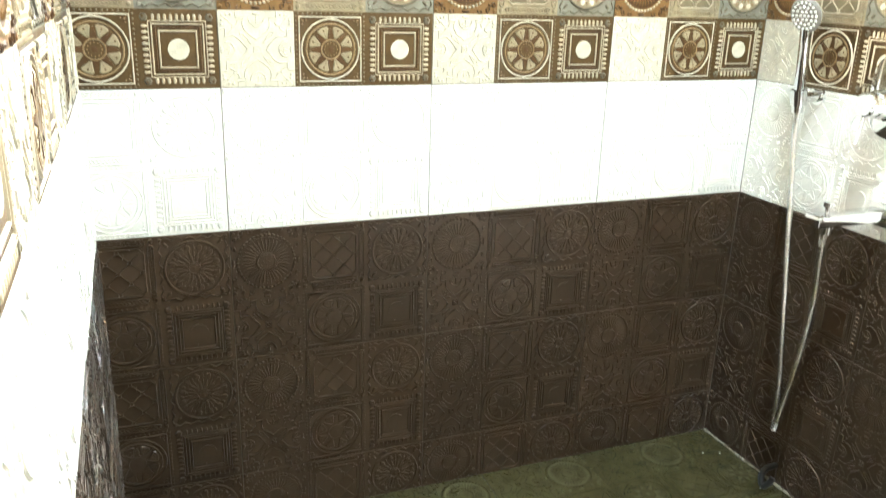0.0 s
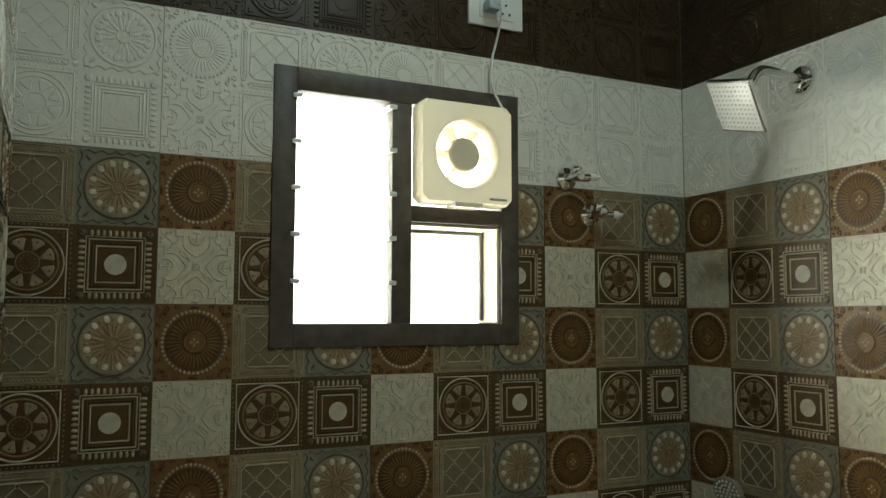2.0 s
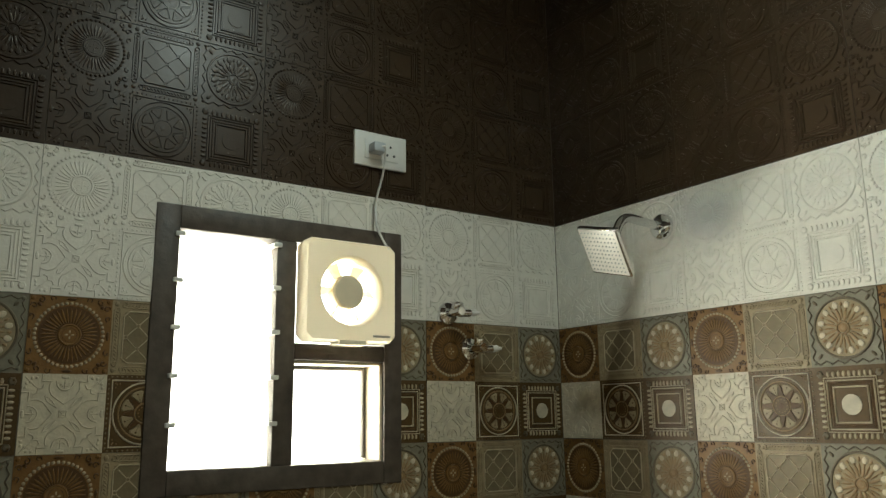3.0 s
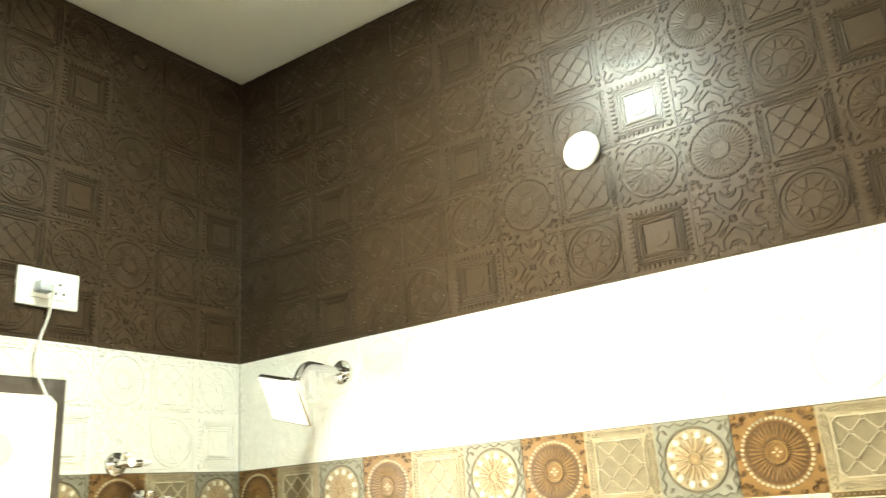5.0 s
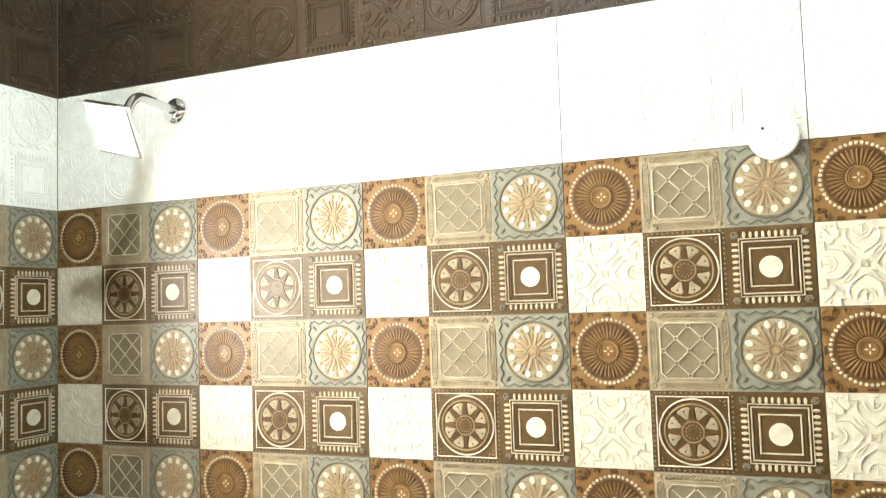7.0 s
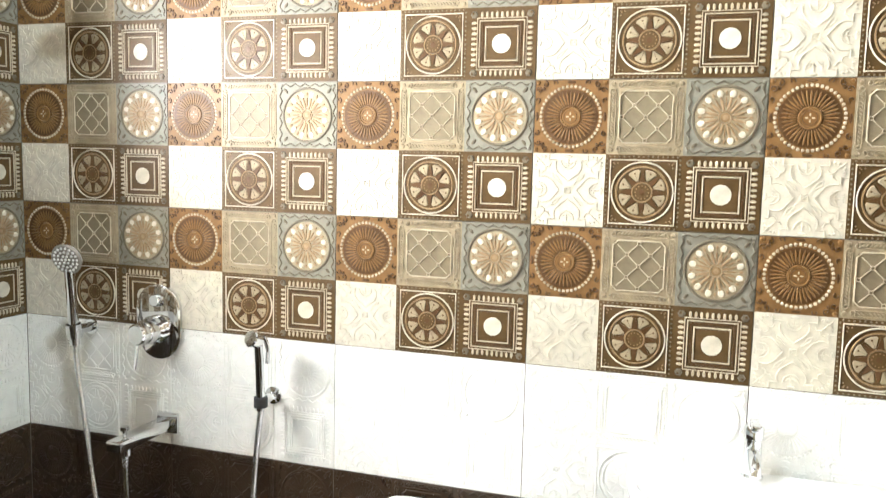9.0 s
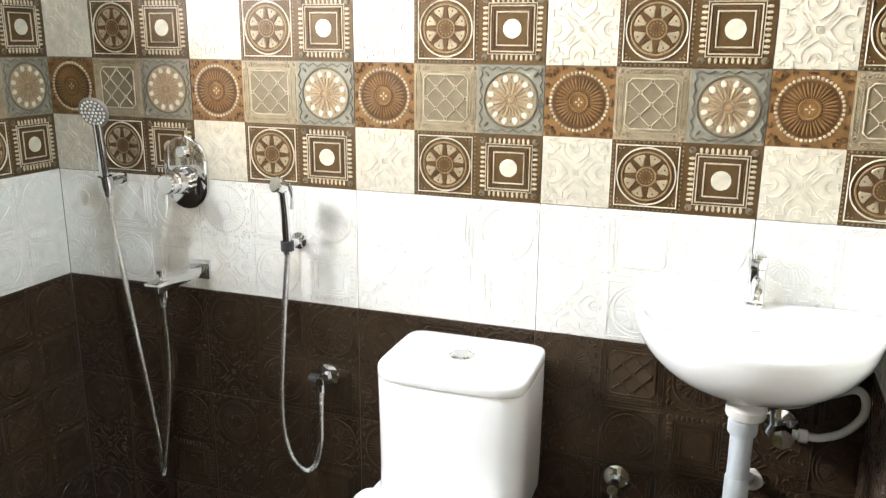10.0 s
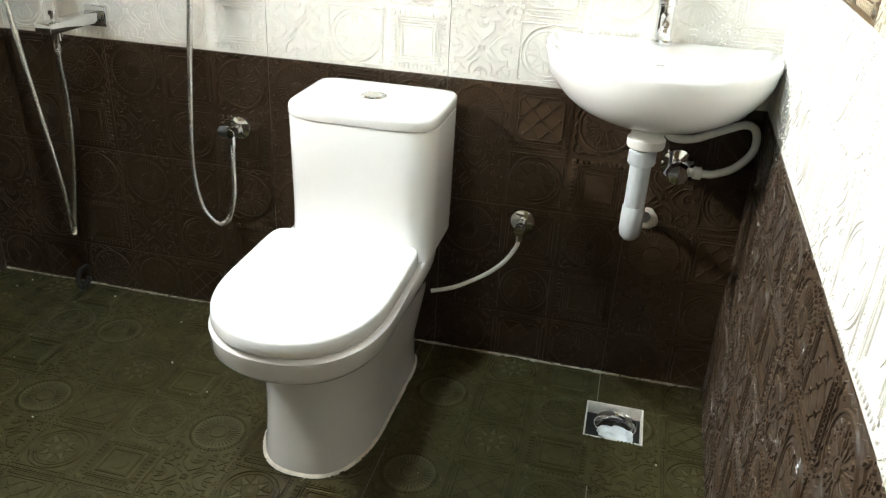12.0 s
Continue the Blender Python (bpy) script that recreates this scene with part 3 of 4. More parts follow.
relief = Relief()
LAYOUT = [("wheel", 0, 1, BROWN), ("lattice", 1, 1, BEIGE), ("flower", 2, 1, BLUE), ("cross", 0, 0, CREAM), ("star", 1, 0, UMBER), ("square", 2, 0, UMBER)]
for motif, i, j, ground in LAYOUT:
    relief.o = ((i + 0.5) * CELL, (j + 0.5) * CELL)
    {"wheel": relief.wheel, "lattice": relief.lattice, "flower": relief.flower, "cross": relief.cross, "star": relief.star, "square": relief.square}[motif]()
TILE_MATS = {"dark": [M_DARK], "ivory": [M_WHITE], "pattern": PAL, "floor": [M_FLOOR, M_FLOOR_SHEEN]}
DEPTH = {"dark": (0.0045, 0.0032), "ivory": (0.0031, 0.0026), "pattern": (0.0054, 0.0058), "floor": (0.0044, 0.0030)}      # greatest height and softness of the ornament
TILE_MESH = {}


def slab(bm, u0, u1, v0, v1, plain, whole=True):
    """The tile's body with eased edges; its face is split into the six fields."""
    g, e = (0.0002, 0.0009) if whole else (0.0, 0.00002)
    u0, u1, v0, v1 = u0 + g, u1 - g, v0 + g, v1 - g
    us = [u0 + e] + [k * CELL for k in (1, 2) if u0 + 0.004 < k * CELL < u1 - 0.004] + [u1 - e]
    vs = [v0 + e] + [CELL for _ in (1,) if v0 + 0.004 < CELL < v1 - 0.004] + [v1 - e]
    grid = [[bm.verts.new((u, v, 0)) for v in vs] for u in us]
    for a in range(len(us) - 1):
        for b in range(len(vs) - 1):
            f = bm.faces.new((grid[a][b], grid[a + 1][b], grid[a + 1][b + 1], grid[a][b + 1]))
            i, j = min(2, int((us[a] + us[a + 1]) / 2 / CELL)), min(1, int((vs[b] + vs[b + 1]) / 2 / CELL))
            f.material_index = 0 if plain else next(q for _, x, y, q in LAYOUT if (x, y) == (i, j))
    top = [grid[a][0] for a in range(len(us))] + [grid[-1][b] for b in range(1, len(vs))] + [grid[a][-1] for a in range(len(us) - 2, -1, -1)] + [grid[0][b] for b in range(len(vs) - 2, 0, -1)]
    put = lambda x, lo, hi: lo if x == lo + e else hi if x == hi - e else x
    low = [bm.verts.new((put(q.co.x, u0, u1), put(q.co.y, v0, v1), -e)) for q in top]
    base = [bm.verts.new((q.co.x, q.co.y, -THICK)) for q in low]
    for k in range(len(top)):
        n = (k + 1) % len(top)
        for x, y in ((top, low), (low, base)):
            f = bm.faces.new((x[k], y[k], y[n], x[n]))
            f.material_index = 0 if plain else UMBER


def tile_mesh(kind, rects):
    key = (kind, tuple(rects))
    if key in TILE_MESH:
        return TILE_MESH[key]
    plain = kind != "pattern"
    whole = rects == ((0, T_U, 0, T_V),)
    out = bmesh.new()
    for u0, u1, v0, v1 in rects:
        me = bpy.data.meshes.new("tmp")
        me.from_pydata(relief.verts, [], relief.faces)
        top, soft = DEPTH[kind]
        me.vertices.foreach_set("co", [c for x, y, z in relief.verts for c in (x, y, z if z < 0 else top * (1 - math.exp(-z / soft)))])
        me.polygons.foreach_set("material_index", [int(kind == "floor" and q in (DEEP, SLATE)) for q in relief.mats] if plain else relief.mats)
        bm = bmesh.new()
        bm.from_mesh(me)
        bpy.data.meshes.remove(me)
        k = 0.0 if len(rects) > 1 else 0.001
        if not whole:
            for co, no in (((u0 + k, 0, 0), (-1, 0, 0)), ((u1 - k, 0, 0), (1, 0, 0)), ((0, v0 + k, 0), (0, -1, 0)), ((0, v1 - k, 0), (0, 1, 0))):
                bmesh.ops.bisect_plane(bm, geom=bm.verts[:] + bm.edges[:] + bm.faces[:], plane_co=co, plane_no=no, clear_outer=True)
        tmp = bpy.data.meshes.new("tmp")
        bm.to_mesh(tmp)
        bm.free()
        out.from_mesh(tmp)
        bpy.data.meshes.remove(tmp)
        slab(out, u0, u1, v0, v1, plain, len(rects) == 1)
    me = bpy.data.meshes.new(kind + "_tile")
    out.to_mesh(me)
    out.free()
    for one in TILE_MATS[kind]:
        me.materials.append(one)
    TILE_MESH[key] = me
    return me


def lay(parent, origin, U, V, W, u_lo, u_hi, v_lo, v_hi, kind_at, u_start, v_start, hole=None, name="wall_tile"):
    """Tiles over a rectangle of a wall, cut at its ends and round a hole."""
    basis = Matrix((U, V, W)).transposed().to_4x4()
    rnd = random.Random(7)
    k = math.floor((u_lo - u_start) / T_U + 1e-6)
    while u_start + k * T_U < u_hi - 0.004:
        j = math.floor((v_lo - v_start) / T_V + 1e-6)
        while v_start + j * T_V < v_hi - 0.004:
            bu, bv = u_start + k * T_U, v_start + j * T_V
            a0, a1, b0, b1 = max(u_lo, bu), min(u_hi, bu + T_U), max(v_lo, bv), min(v_hi, bv + T_V)
            rects = [(a0, a1, b0, b1)]
            if hole:
                h0, h1, g0, g1 = max(a0, hole[0]), min(a1, hole[1]), max(b0, hole[2]), min(b1, hole[3])
                if h0 < h1 and g0 < g1:
                    rects = [(a0, h0, b0, b1), (h1, a1, b0, b1), (h0, h1, b0, g0), (h0, h1, g1, b1)]
            rects = tuple((round(p - bu, 4), round(q - bu, 4), round(r - bv, 4), round(s - bv, 4)) for p, q, r, s in rects if q - p > 0.006 and s - r > 0.006)
            if rects:
                ob = new(name, tile_mesh(kind_at(bv), rects))
                ob.parent = parent
                m = basis.copy()
                m.translation = Vector(origin) + Vector(U) * bu + Vector(V) * bv + Vector(W) * rnd.uniform(-0.0006, 0.0004)
                ob.matrix_basis = m @ pose(0, 0, 0, rnd.uniform(-0.10, 0.10), rnd.uniform(-0.08, 0.08), 0)
            j += 1
        k += 1


def band(v):
    v += 0.05
    return "dark" if v < 0.733 else "ivory" if v < 1.033 else "pattern" if v < 1.933 else "ivory" if v < 2.233 else "dark"


X, Y, Z = Vector((1, 0, 0)), Vector((0, 1, 0)), Vector((0, 0, 1))


def build_tiles():
    lay(wall_window, (0, 0, 0), X, Z, -Y, XL - 0.003, 0.003, 0, ZC, band, -1.35, V0, (WX0, WX1, WZ0, WZ1))
    lay(wall_fixture, (0, 0, 0), -Y, Z, -X, 0, -YN + 0.003, 0, ZC, band, 0, V0)
    lay(wall_near, (0, YN, 0), NU, Z, NW, 0, -XL, 0, ZC, band, -0.20, V0)
    lay(wall_door, (XL, 0, 0), Y, Z, X, DOOR_Y, 0, 0, ZC, band, -0.11, V0)
    lay(wall_door, (XL, 0, 0), Y, Z, X, YN, DOOR_Y, DOOR_Z, ZC, band, -0.11, V0)
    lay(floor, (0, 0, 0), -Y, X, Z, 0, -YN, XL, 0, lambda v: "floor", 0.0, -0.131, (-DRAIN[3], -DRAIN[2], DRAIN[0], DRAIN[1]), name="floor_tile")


# ---- window ----
def build_window():
    w = thing("window_1", ((WX0 + WX1) / 2, 0, WZ0), "dark wooden window frame with frosted glass louvres and an open square light", "window", kind="structure")
    inv = Matrix.Translation(-w.location)

    def put(name, bm, m, label="", smooth=True):
        bmesh.ops.transform(bm, verts=bm.verts[:], matrix=inv)
        return part(name, bm, m, w, label, smooth)
    yo, yi = -0.006, 0.10
    put("window_frame", boxes((WX0, -1.076, yo, yi, WZ0, WZ1), (-0.575, WX1, yo, yi, WZ0, WZ1), (-1.076, -0.575, yo, yi, 2.094, WZ1), (-1.076, -0.575, yo, yi, WZ0, 1.595), bevel=0.003), M_WOOD, "dark stained wooden frame")
    put("mullion", boxes((-0.856, -0.807, yo + 0.001, yi - 0.001, 1.595, 2.094), bevel=0.003), M_WOOD)
    put("transom", boxes((-0.807, -0.575, yo + 0.001, yi - 0.001, 1.824, 1.862), bevel=0.003), M_WOOD)
    # frosted louvre blades in clips
    for i in range(5):
        z = 2.087 - 0.0995 * i
        bm = boxes((-1.074, -0.858, -0.0025, 0.0025, -0.103, 0.0), bevel=0.0008)
        bmesh.ops.transform(bm, verts=bm.verts[:], matrix=pose(0, 0.03, z, -9, 0, 0))
        pane = put("pane", bm, M_GLASS, "frosted glass louvre blade")
        pane.visible_shadow = False
        for x, s in ((-1.076, 1), (-0.856, -1)):
            put("clip", boxes((x - 0.010, x + 0.010, -0.012, 0.026, z - 0.010, z), bevel=0.002), M_PLASTIC, "pale louvre clip")
    # steel-edged reveal of the square light
    put("reveal", boxes((-0.583, -0.5755, 0.004, 0.096, 1.597, 1.822), (-0.805, -0.583, 0.004, 0.096, 1.8165, 1.8225), bevel=0.001), M_IVORY, "pale inner lining")
    put("sash", boxes((-0.592, -0.584, 0.070, 0.089, 1.600, 1.8155), (-0.804, -0.592, 0.070, 0.089, 1.8075, 1.8155), bevel=0.001), M_WOOD, "thin dark edge of the sash")
    bm = boxes((-0.806, -0.576, 0.090, 0.094, 1.596, 1.823))
    put("pane", bm, M_GLASS, "clear square pane").visible_shadow = False


build_window()


def build_fan():
    cx, cz, h = -0.690, 1.9825, 0.1175
    fan = thing("exhaust_fan", (cx, 0, cz), "square ivory plastic exhaust fan set in the window frame", "exhaust fan")
    inv = Matrix.Translation((-cx, 0, -cz))
    # housing with a round opening
    bm = bmesh.new()
    n, hole = 48, 0.078
    ring_o, ring_i, ring_b, side_b = [], [], [], []
    for i in range(n):
        a = 2 * math.pi * (i + 0.5) / n
        c, s = math.cos(a), math.sin(a)
        k = h / max(abs(c), abs(s))
        k = min(k, h * 1.395)
        ring_o.append(bm.verts.new((k * c * 0.965, -0.057, k * s * 0.965)))
        side_b.append((bm.verts.new((k * c, -0.049, k * s)), bm.verts.new((k * c, -0.0065, k * s))))
        ring_i.append((bm.verts.new((hole * 1.06 * c, -0.057, hole * 1.06 * s)), bm.verts.new((hole * c, -0.051, hole * s)), bm.verts.new((hole * 0.97 * c, 0.05, hole * 0.97 * s))))
    for i in range(n):
        j = (i + 1) % n
        bm.faces.new((ring_o[i], ring_o[j], ring_i[j][0], ring_i[i][0]))
        bm.faces.new((ring_o[i], side_b[i][0], side_b[j][0], ring_o[j]))
        bm.faces.new((side_b[i][0], side_b[i][1], side_b[j][1], side_b[j][0]))
        for q in (0, 1):
            bm.faces.new((ring_i[i][q], ring_i[j][q], ring_i[j][q + 1], ring_i[i][q + 1]))
    housing = part("housing", bm, M_THIN, fan)
    part("hub", solid([(0, 0), (0.036, 0), (0.040, 0.004), (0.041, 0.03), (0, 0.03)], pose(0, -0.040, 0, -90, 0, 0)), M_IVORY, fan, "round ivory motor hub")
    for i in range(6):
        bm = bmesh.new()
        a0 = 2 * math.pi * i / 6
        grid = []
        for u in range(4):
            r = 0.039 + 0.034 * u / 3
            grid.append([bm.verts.new((r * math.cos(a0 + (v - 1) * 0.14), -0.018 + 0.012 * (v - 1), r * math.sin(a0 + (v - 1) * 0.14))) for v in range(3)])
        for u in range(3):
            for v in range(2):
                bm.faces.new((grid[u][v], grid[u + 1][v], grid[u + 1][v + 1], grid[u][v + 1]))
        bmesh.ops.solidify(bm, geom=bm.faces[:], thickness=0.0015)
        part("blade", bm, M_THIN, fan)
    part("lip", boxes((-0.035, 0.035, -0.062, -0.012, -h - 0.008, -h + 0.002), bevel=0.002), M_IVORY, housing, "pull tab under the housing")
    part("name_bar", boxes((0.055, 0.10, -0.0578, -0.0565, -h + 0.012, -h + 0.017)), M_GREYMARK, housing, "small grey bar of unreadable print")


build_fan()


def build_socket():
    s = thing("wall_socket", (-0.590, 0, 2.354), "white plastic wall socket plate with two outlets", "socket")
    part("plate", boxes((-0.075, 0.075, -0.012, -0.001, -0.045, 0.045), bevel=0.003), M_PLASTIC, s)
    for x in (-0.024, 0.026):
        outlet = part("outlet", boxes((x - 0.023, x + 0.023, -0.0145, -0.011, -0.026, 0.026), bevel=0.0015), M_PLASTIC, s)
        for dx, dz in ((0, 0.012), (-0.010, -0.010), (0.010, -0.010)):
            part("pin_hole", solid(rod(0.0032, 0.002, 0.0003), aim((x + dx, -0.0138, dz), (0, -1, 0)), 10), M_BLACK, outlet)
    p = thing("plug", (-0.612, -0.012, 2.352), "grey plug with a pale cable down to the fan", "plug")
    part("body", boxes((-0.017, 0.017, -0.036, -0.0025, -0.014, 0.012), bevel=0.005), M_GREYPIPE, p)
    part("cable", pipe([(0.004, -0.034, 0), (0.014, -0.036, -0.004), (0.018, -0.018, -0.06), (0.006, -0.006, -0.13), (0.004, -0.008, -0.19), (0.016, -0.025, -0.238), (0.018, -0.045, -0.262)], 0.0030), M_PLASTIC, p, "thin pale cable")


build_socket()

# ---- wall valves beside the window ----
def build_valve(x, z):
    v = thing("angle_valve", (x, 0, z), "small chrome angle valve with a white outlet stub", "valve", "valves beside the window")
    part("flange", solid([(0, 0), (0.029, 0), (0.027, 0.005), (0.014, 0.011), (0, 0.012)], aim((0, -0.002, 0), (0, -1, 0))), M_CHROME, v)
    part("body", solid(rod(0.012, 0.055), aim((0, -0.01, 0), (0, -1, 0)), 18), M_CHROME, v)
    part("knob", solid([(0, 0), (0.015, 0), (0.016, 0.004), (0.013, 0.018), (0, 0.02)], aim((0, -0.045, 0.006), (0, -0.2, 1)), 10), M_CHROME, v)
    part("outlet", solid(rod(0.010, 0.034), aim((0.006, -0.042, -0.003), (1, -0.12, 0.05)), 16), M_CHROME, v)
    part("stub", solid([(0, 0), (0.009, 0), (0.009, 0.018), (0.005, 0.02), (0.004, 0.030), (0, 0.031)], aim((0.037, -0.046, -0.001), (1, -0.12, 0.05)), 16), M_PLASTIC, v, "white plastic outlet stub")


build_valve(-0.385, 1.955)
build_valve(-0.317, 1.866)


# ---- shower fittings on the fixture wall ----
def build_overhead():
    s = thing("overhead_shower", (0, -0.395, 2.151), "square chrome overhead shower on a curved wall arm", "shower")
    part("flange", solid([(0, 0), (0.033, 0), (0.033, 0.008), (0.030, 0.013), (0.018, 0.019), (0, 0.020)], aim((-0.001, 0, 0), (-1, 0, 0))), M_CHROME, s)
    part("arm", pipe([(-0.005, 0, 0), (-0.05, 0, 0.003), (-0.10, 0, 0.007), (-0.13, 0, 0.006), (-0.15, 0, -0.006), (-0.163, 0, -0.024), (-0.169, 0, -0.036)], 0.0112, 14), M_CHROME, s)
    n = Vector((-0.809, 0.125, -0.574)).normalized()
    base = Vector((-0.169, 0, -0.034))
    c = Vector((-0.205, 0.004, -0.082))
    part("ball_joint", solid([(0, 0), (0.013, 0.002), (0.017, 0.012), (0.012, 0.022), (0.014, 0.036), (0.022, 0.046), (0.022, 0.053), (0, 0.053)], aim(base, c - base)), M_CHROME, s)
    v = Vector((-0.018, 0.971, 0.238))
    v = (v - n * n.dot(v)).normalized()
    u = v.cross(n)
    m = Matrix((u, v, n)).transposed().to_4x4()
    m.translation = c
    bm = boxes((-0.062, 0.062, -0.062, 0.062, -0.007, 0.005), bevel=0.002)
    bmesh.ops.transform(bm, verts=bm.verts[:], matrix=m)
    head = part("head", bm, M_CHROME, s, "square chrome shower head")
    bm = boxes((-0.0585, 0.0585, -0.0585, 0.0585, 0.0045, 0.0065), bevel=0.001)
    bmesh.ops.transform(bm, verts=bm.verts[:], matrix=m)
    part("spray_plate", bm, M_PLASTIC, head, "pale spray face with rows of nozzles")
    bm = bmesh.new()
    for i in range(10):
        for j in range(10):
            lathe(bm, [(0.0023, 0), (0.0018, 0.0018), (0, 0.002)], m @ pose(-0.0490 + 0.0109 * i, -0.0490 + 0.0109 * j, 0.0063), 6)
    tagged(part("nozzle_field", bm, M_GREYPIPE, head, "grey rubber nozzles"), kind="stuff")


build_overhead()


def build_hand_shower():
    s = thing("hand_shower", (0, -0.213, 1.017), "chrome hand shower hanging in its wall holder", "hand shower")
    part("holder_plate", solid([(0, 0), (0.020, 0), (0.019, 0.006), (0, 0.008)], aim((-0.001, 0, 0), (-1, 0, 0))), M_CHROME, s)
    part("holder", solid(rod(0.012, 0.05, 0.002), aim((-0.006, 0, 0), (-1, 0, 0)), 18), M_CHROME, s)
    part("cradle", solid([(0.015, -0.018), (0.018, -0.018), (0.019, 0.018), (0.016, 0.018), (0.015, -0.018)], pose(-0.064, 0, 0, 0, -8, 0), 22), M_CHROME, s)
    handle = part("handle", pipe([(-0.062, 0, -0.035), (-0.065, 0, 0.01), (-0.070, -0.001, 0.07), (-0.076, -0.002, 0.13), (-0.080, -0.004, 0.155)], 0.0125, 16), M_CHROME, s)
    n = Vector((-0.93, -0.15, -0.30)).normalized()
    head = part("head", solid([(0, -0.016), (0.018, -0.015), (0.036, -0.004), (0.040, 0.004), (0.036, 0.008), (0, 0.008)], aim((-0.086, -0.006, 0.185), n)), M_GREYMARK, s)
    bm = bmesh.new()
    m = aim((-0.086, -0.006, 0.185), n)
    for ring, count in ((0, 1), (0.010, 6), (0.020, 12), (0.030, 18)):
        for i in range(count):
            a = 2 * math.pi * i / count
            lathe(bm, [(0.0036, 0.0075), (0.003, 0.0105), (0, 0.012)], m @ pose(ring * math.cos(a), ring * math.sin(a), 0), 6)
    tagged(part("nozzle_field", bm, M_PLASTIC, head, "pale rubber nozzles"), kind="stuff")
    part("hose", pipe([(-0.061, 0, -0.03), (-0.060, -0.004, -0.10), (-0.066, -0.028, -0.22), (-0.075, -0.055, -0.35), (-0.085, -0.090, -0.52), (-0.088, -0.112, -0.65), (-0.088, -0.121, -0.74), (-0.088, -0.123, -0.795),
                       (-0.092, -0.130, -0.80), (-0.096, -0.142, -0.74), (-0.096, -0.165, -0.60), (-0.110, -0.190, -0.45), (-0.140, -0.212, -0.32), (-0.158, -0.226, -0.255)], 0.0068, 10, 22, 0.16), M_STEEL, s, "braided steel hose")


build_hand_shower()


def build_mixer():
    s = thing("shower_mixer", (0, -0.422, 1.048), "chrome shower mixer with an oblong wall plate and lever", "mixer tap")
    bm = bmesh.new()
    loops = []
    for x, k in ((-0.002, 1.0), (-0.010, 1.0), (-0.013, 0.95)):
        loops.append(([(y, z) for y, z in stadium(0.064 * k, 0.094 * k)], x))
    rings = [[bm.verts.new((x, y, z)) for y, z in lp] for lp, x in loops]
    for a, b in zip(rings, rings[1:]):
        for k in range(len(a)):
            bm.faces.new((a[k], a[(k + 1) % len(a)], b[(k + 1) % len(a)], b[k]))
    bm.faces.new(rings[0])
    bm.faces.new(rings[-1])
    part("plate", bm, M_CHROME, s)
    part("body", solid([(0, 0), (0.036, 0), (0.036, 0.022), (0.031, 0.027), (0.030, 0.055), (0.026, 0.060), (0, 0.061)], aim((-0.011, 0, -0.018), (-1, 0, 0)), 32), M_CHROME, s)
    knob = part("knob", solid([(0, 0), (0.027, 0.002), (0.027, 0.02), (0.022, 0.026), (0, 0.027)], aim((-0.070, 0, -0.018), (-1, 0, 0)), 32), M_CHROME, s)
    part("lever", pipe([(-0.088, 0, -0.036), (-0.092, 0.001, -0.07), (-0.096, 0.002, -0.10)], 0.0045, 10), M_CHROME, knob)
    part("button", solid([(0, 0), (0.016, 0), (0.016, 0.012), (0.013, 0.015), (0, 0.015)], aim((-0.012, 0, 0.055), (-1, 0, 0)), 24), M_CHROME, s, "chrome diverter button")


def stadium(w, h, n=14):
    out = []
    for i in range(n + 1):
        a = math.pi * i / n
        out.append((w * math.cos(a), h - w + w * math.sin(a)))
    for i in range(n + 1):
        a = math.pi + math.pi * i / n
        out.append((w * math.cos(a), -h + w + w * math.sin(a)))
    return out


build_mixer()


def build_spout():
    s = thing("bath_spout", (0, -0.445, 0.792), "flat chrome wall spout with a diverter knob", "spout")
    part("flange", boxes((-0.012, -0.001, -0.030, 0.030, -0.026, 0.026), bevel=0.003), M_CHROME, s)
    part("spout_body", boxes((-0.205, -0.010, -0.021, 0.021, -0.012, 0.014), bevel=0.004), M_CHROME, s)
    part("outlet", solid(rod(0.012, 0.022), aim((-0.158, 0, -0.010), (0, 0, -1)), 18), M_CHROME, s)
    part("diverter", solid([(0, 0), (0.005, 0), (0.005, 0.014), (0.010, 0.016), (0.010, 0.026), (0, 0.027)], aim((-0.165, 0, 0.013), (0, 0, 1)), 16), M_CHROME, s)


build_spout()


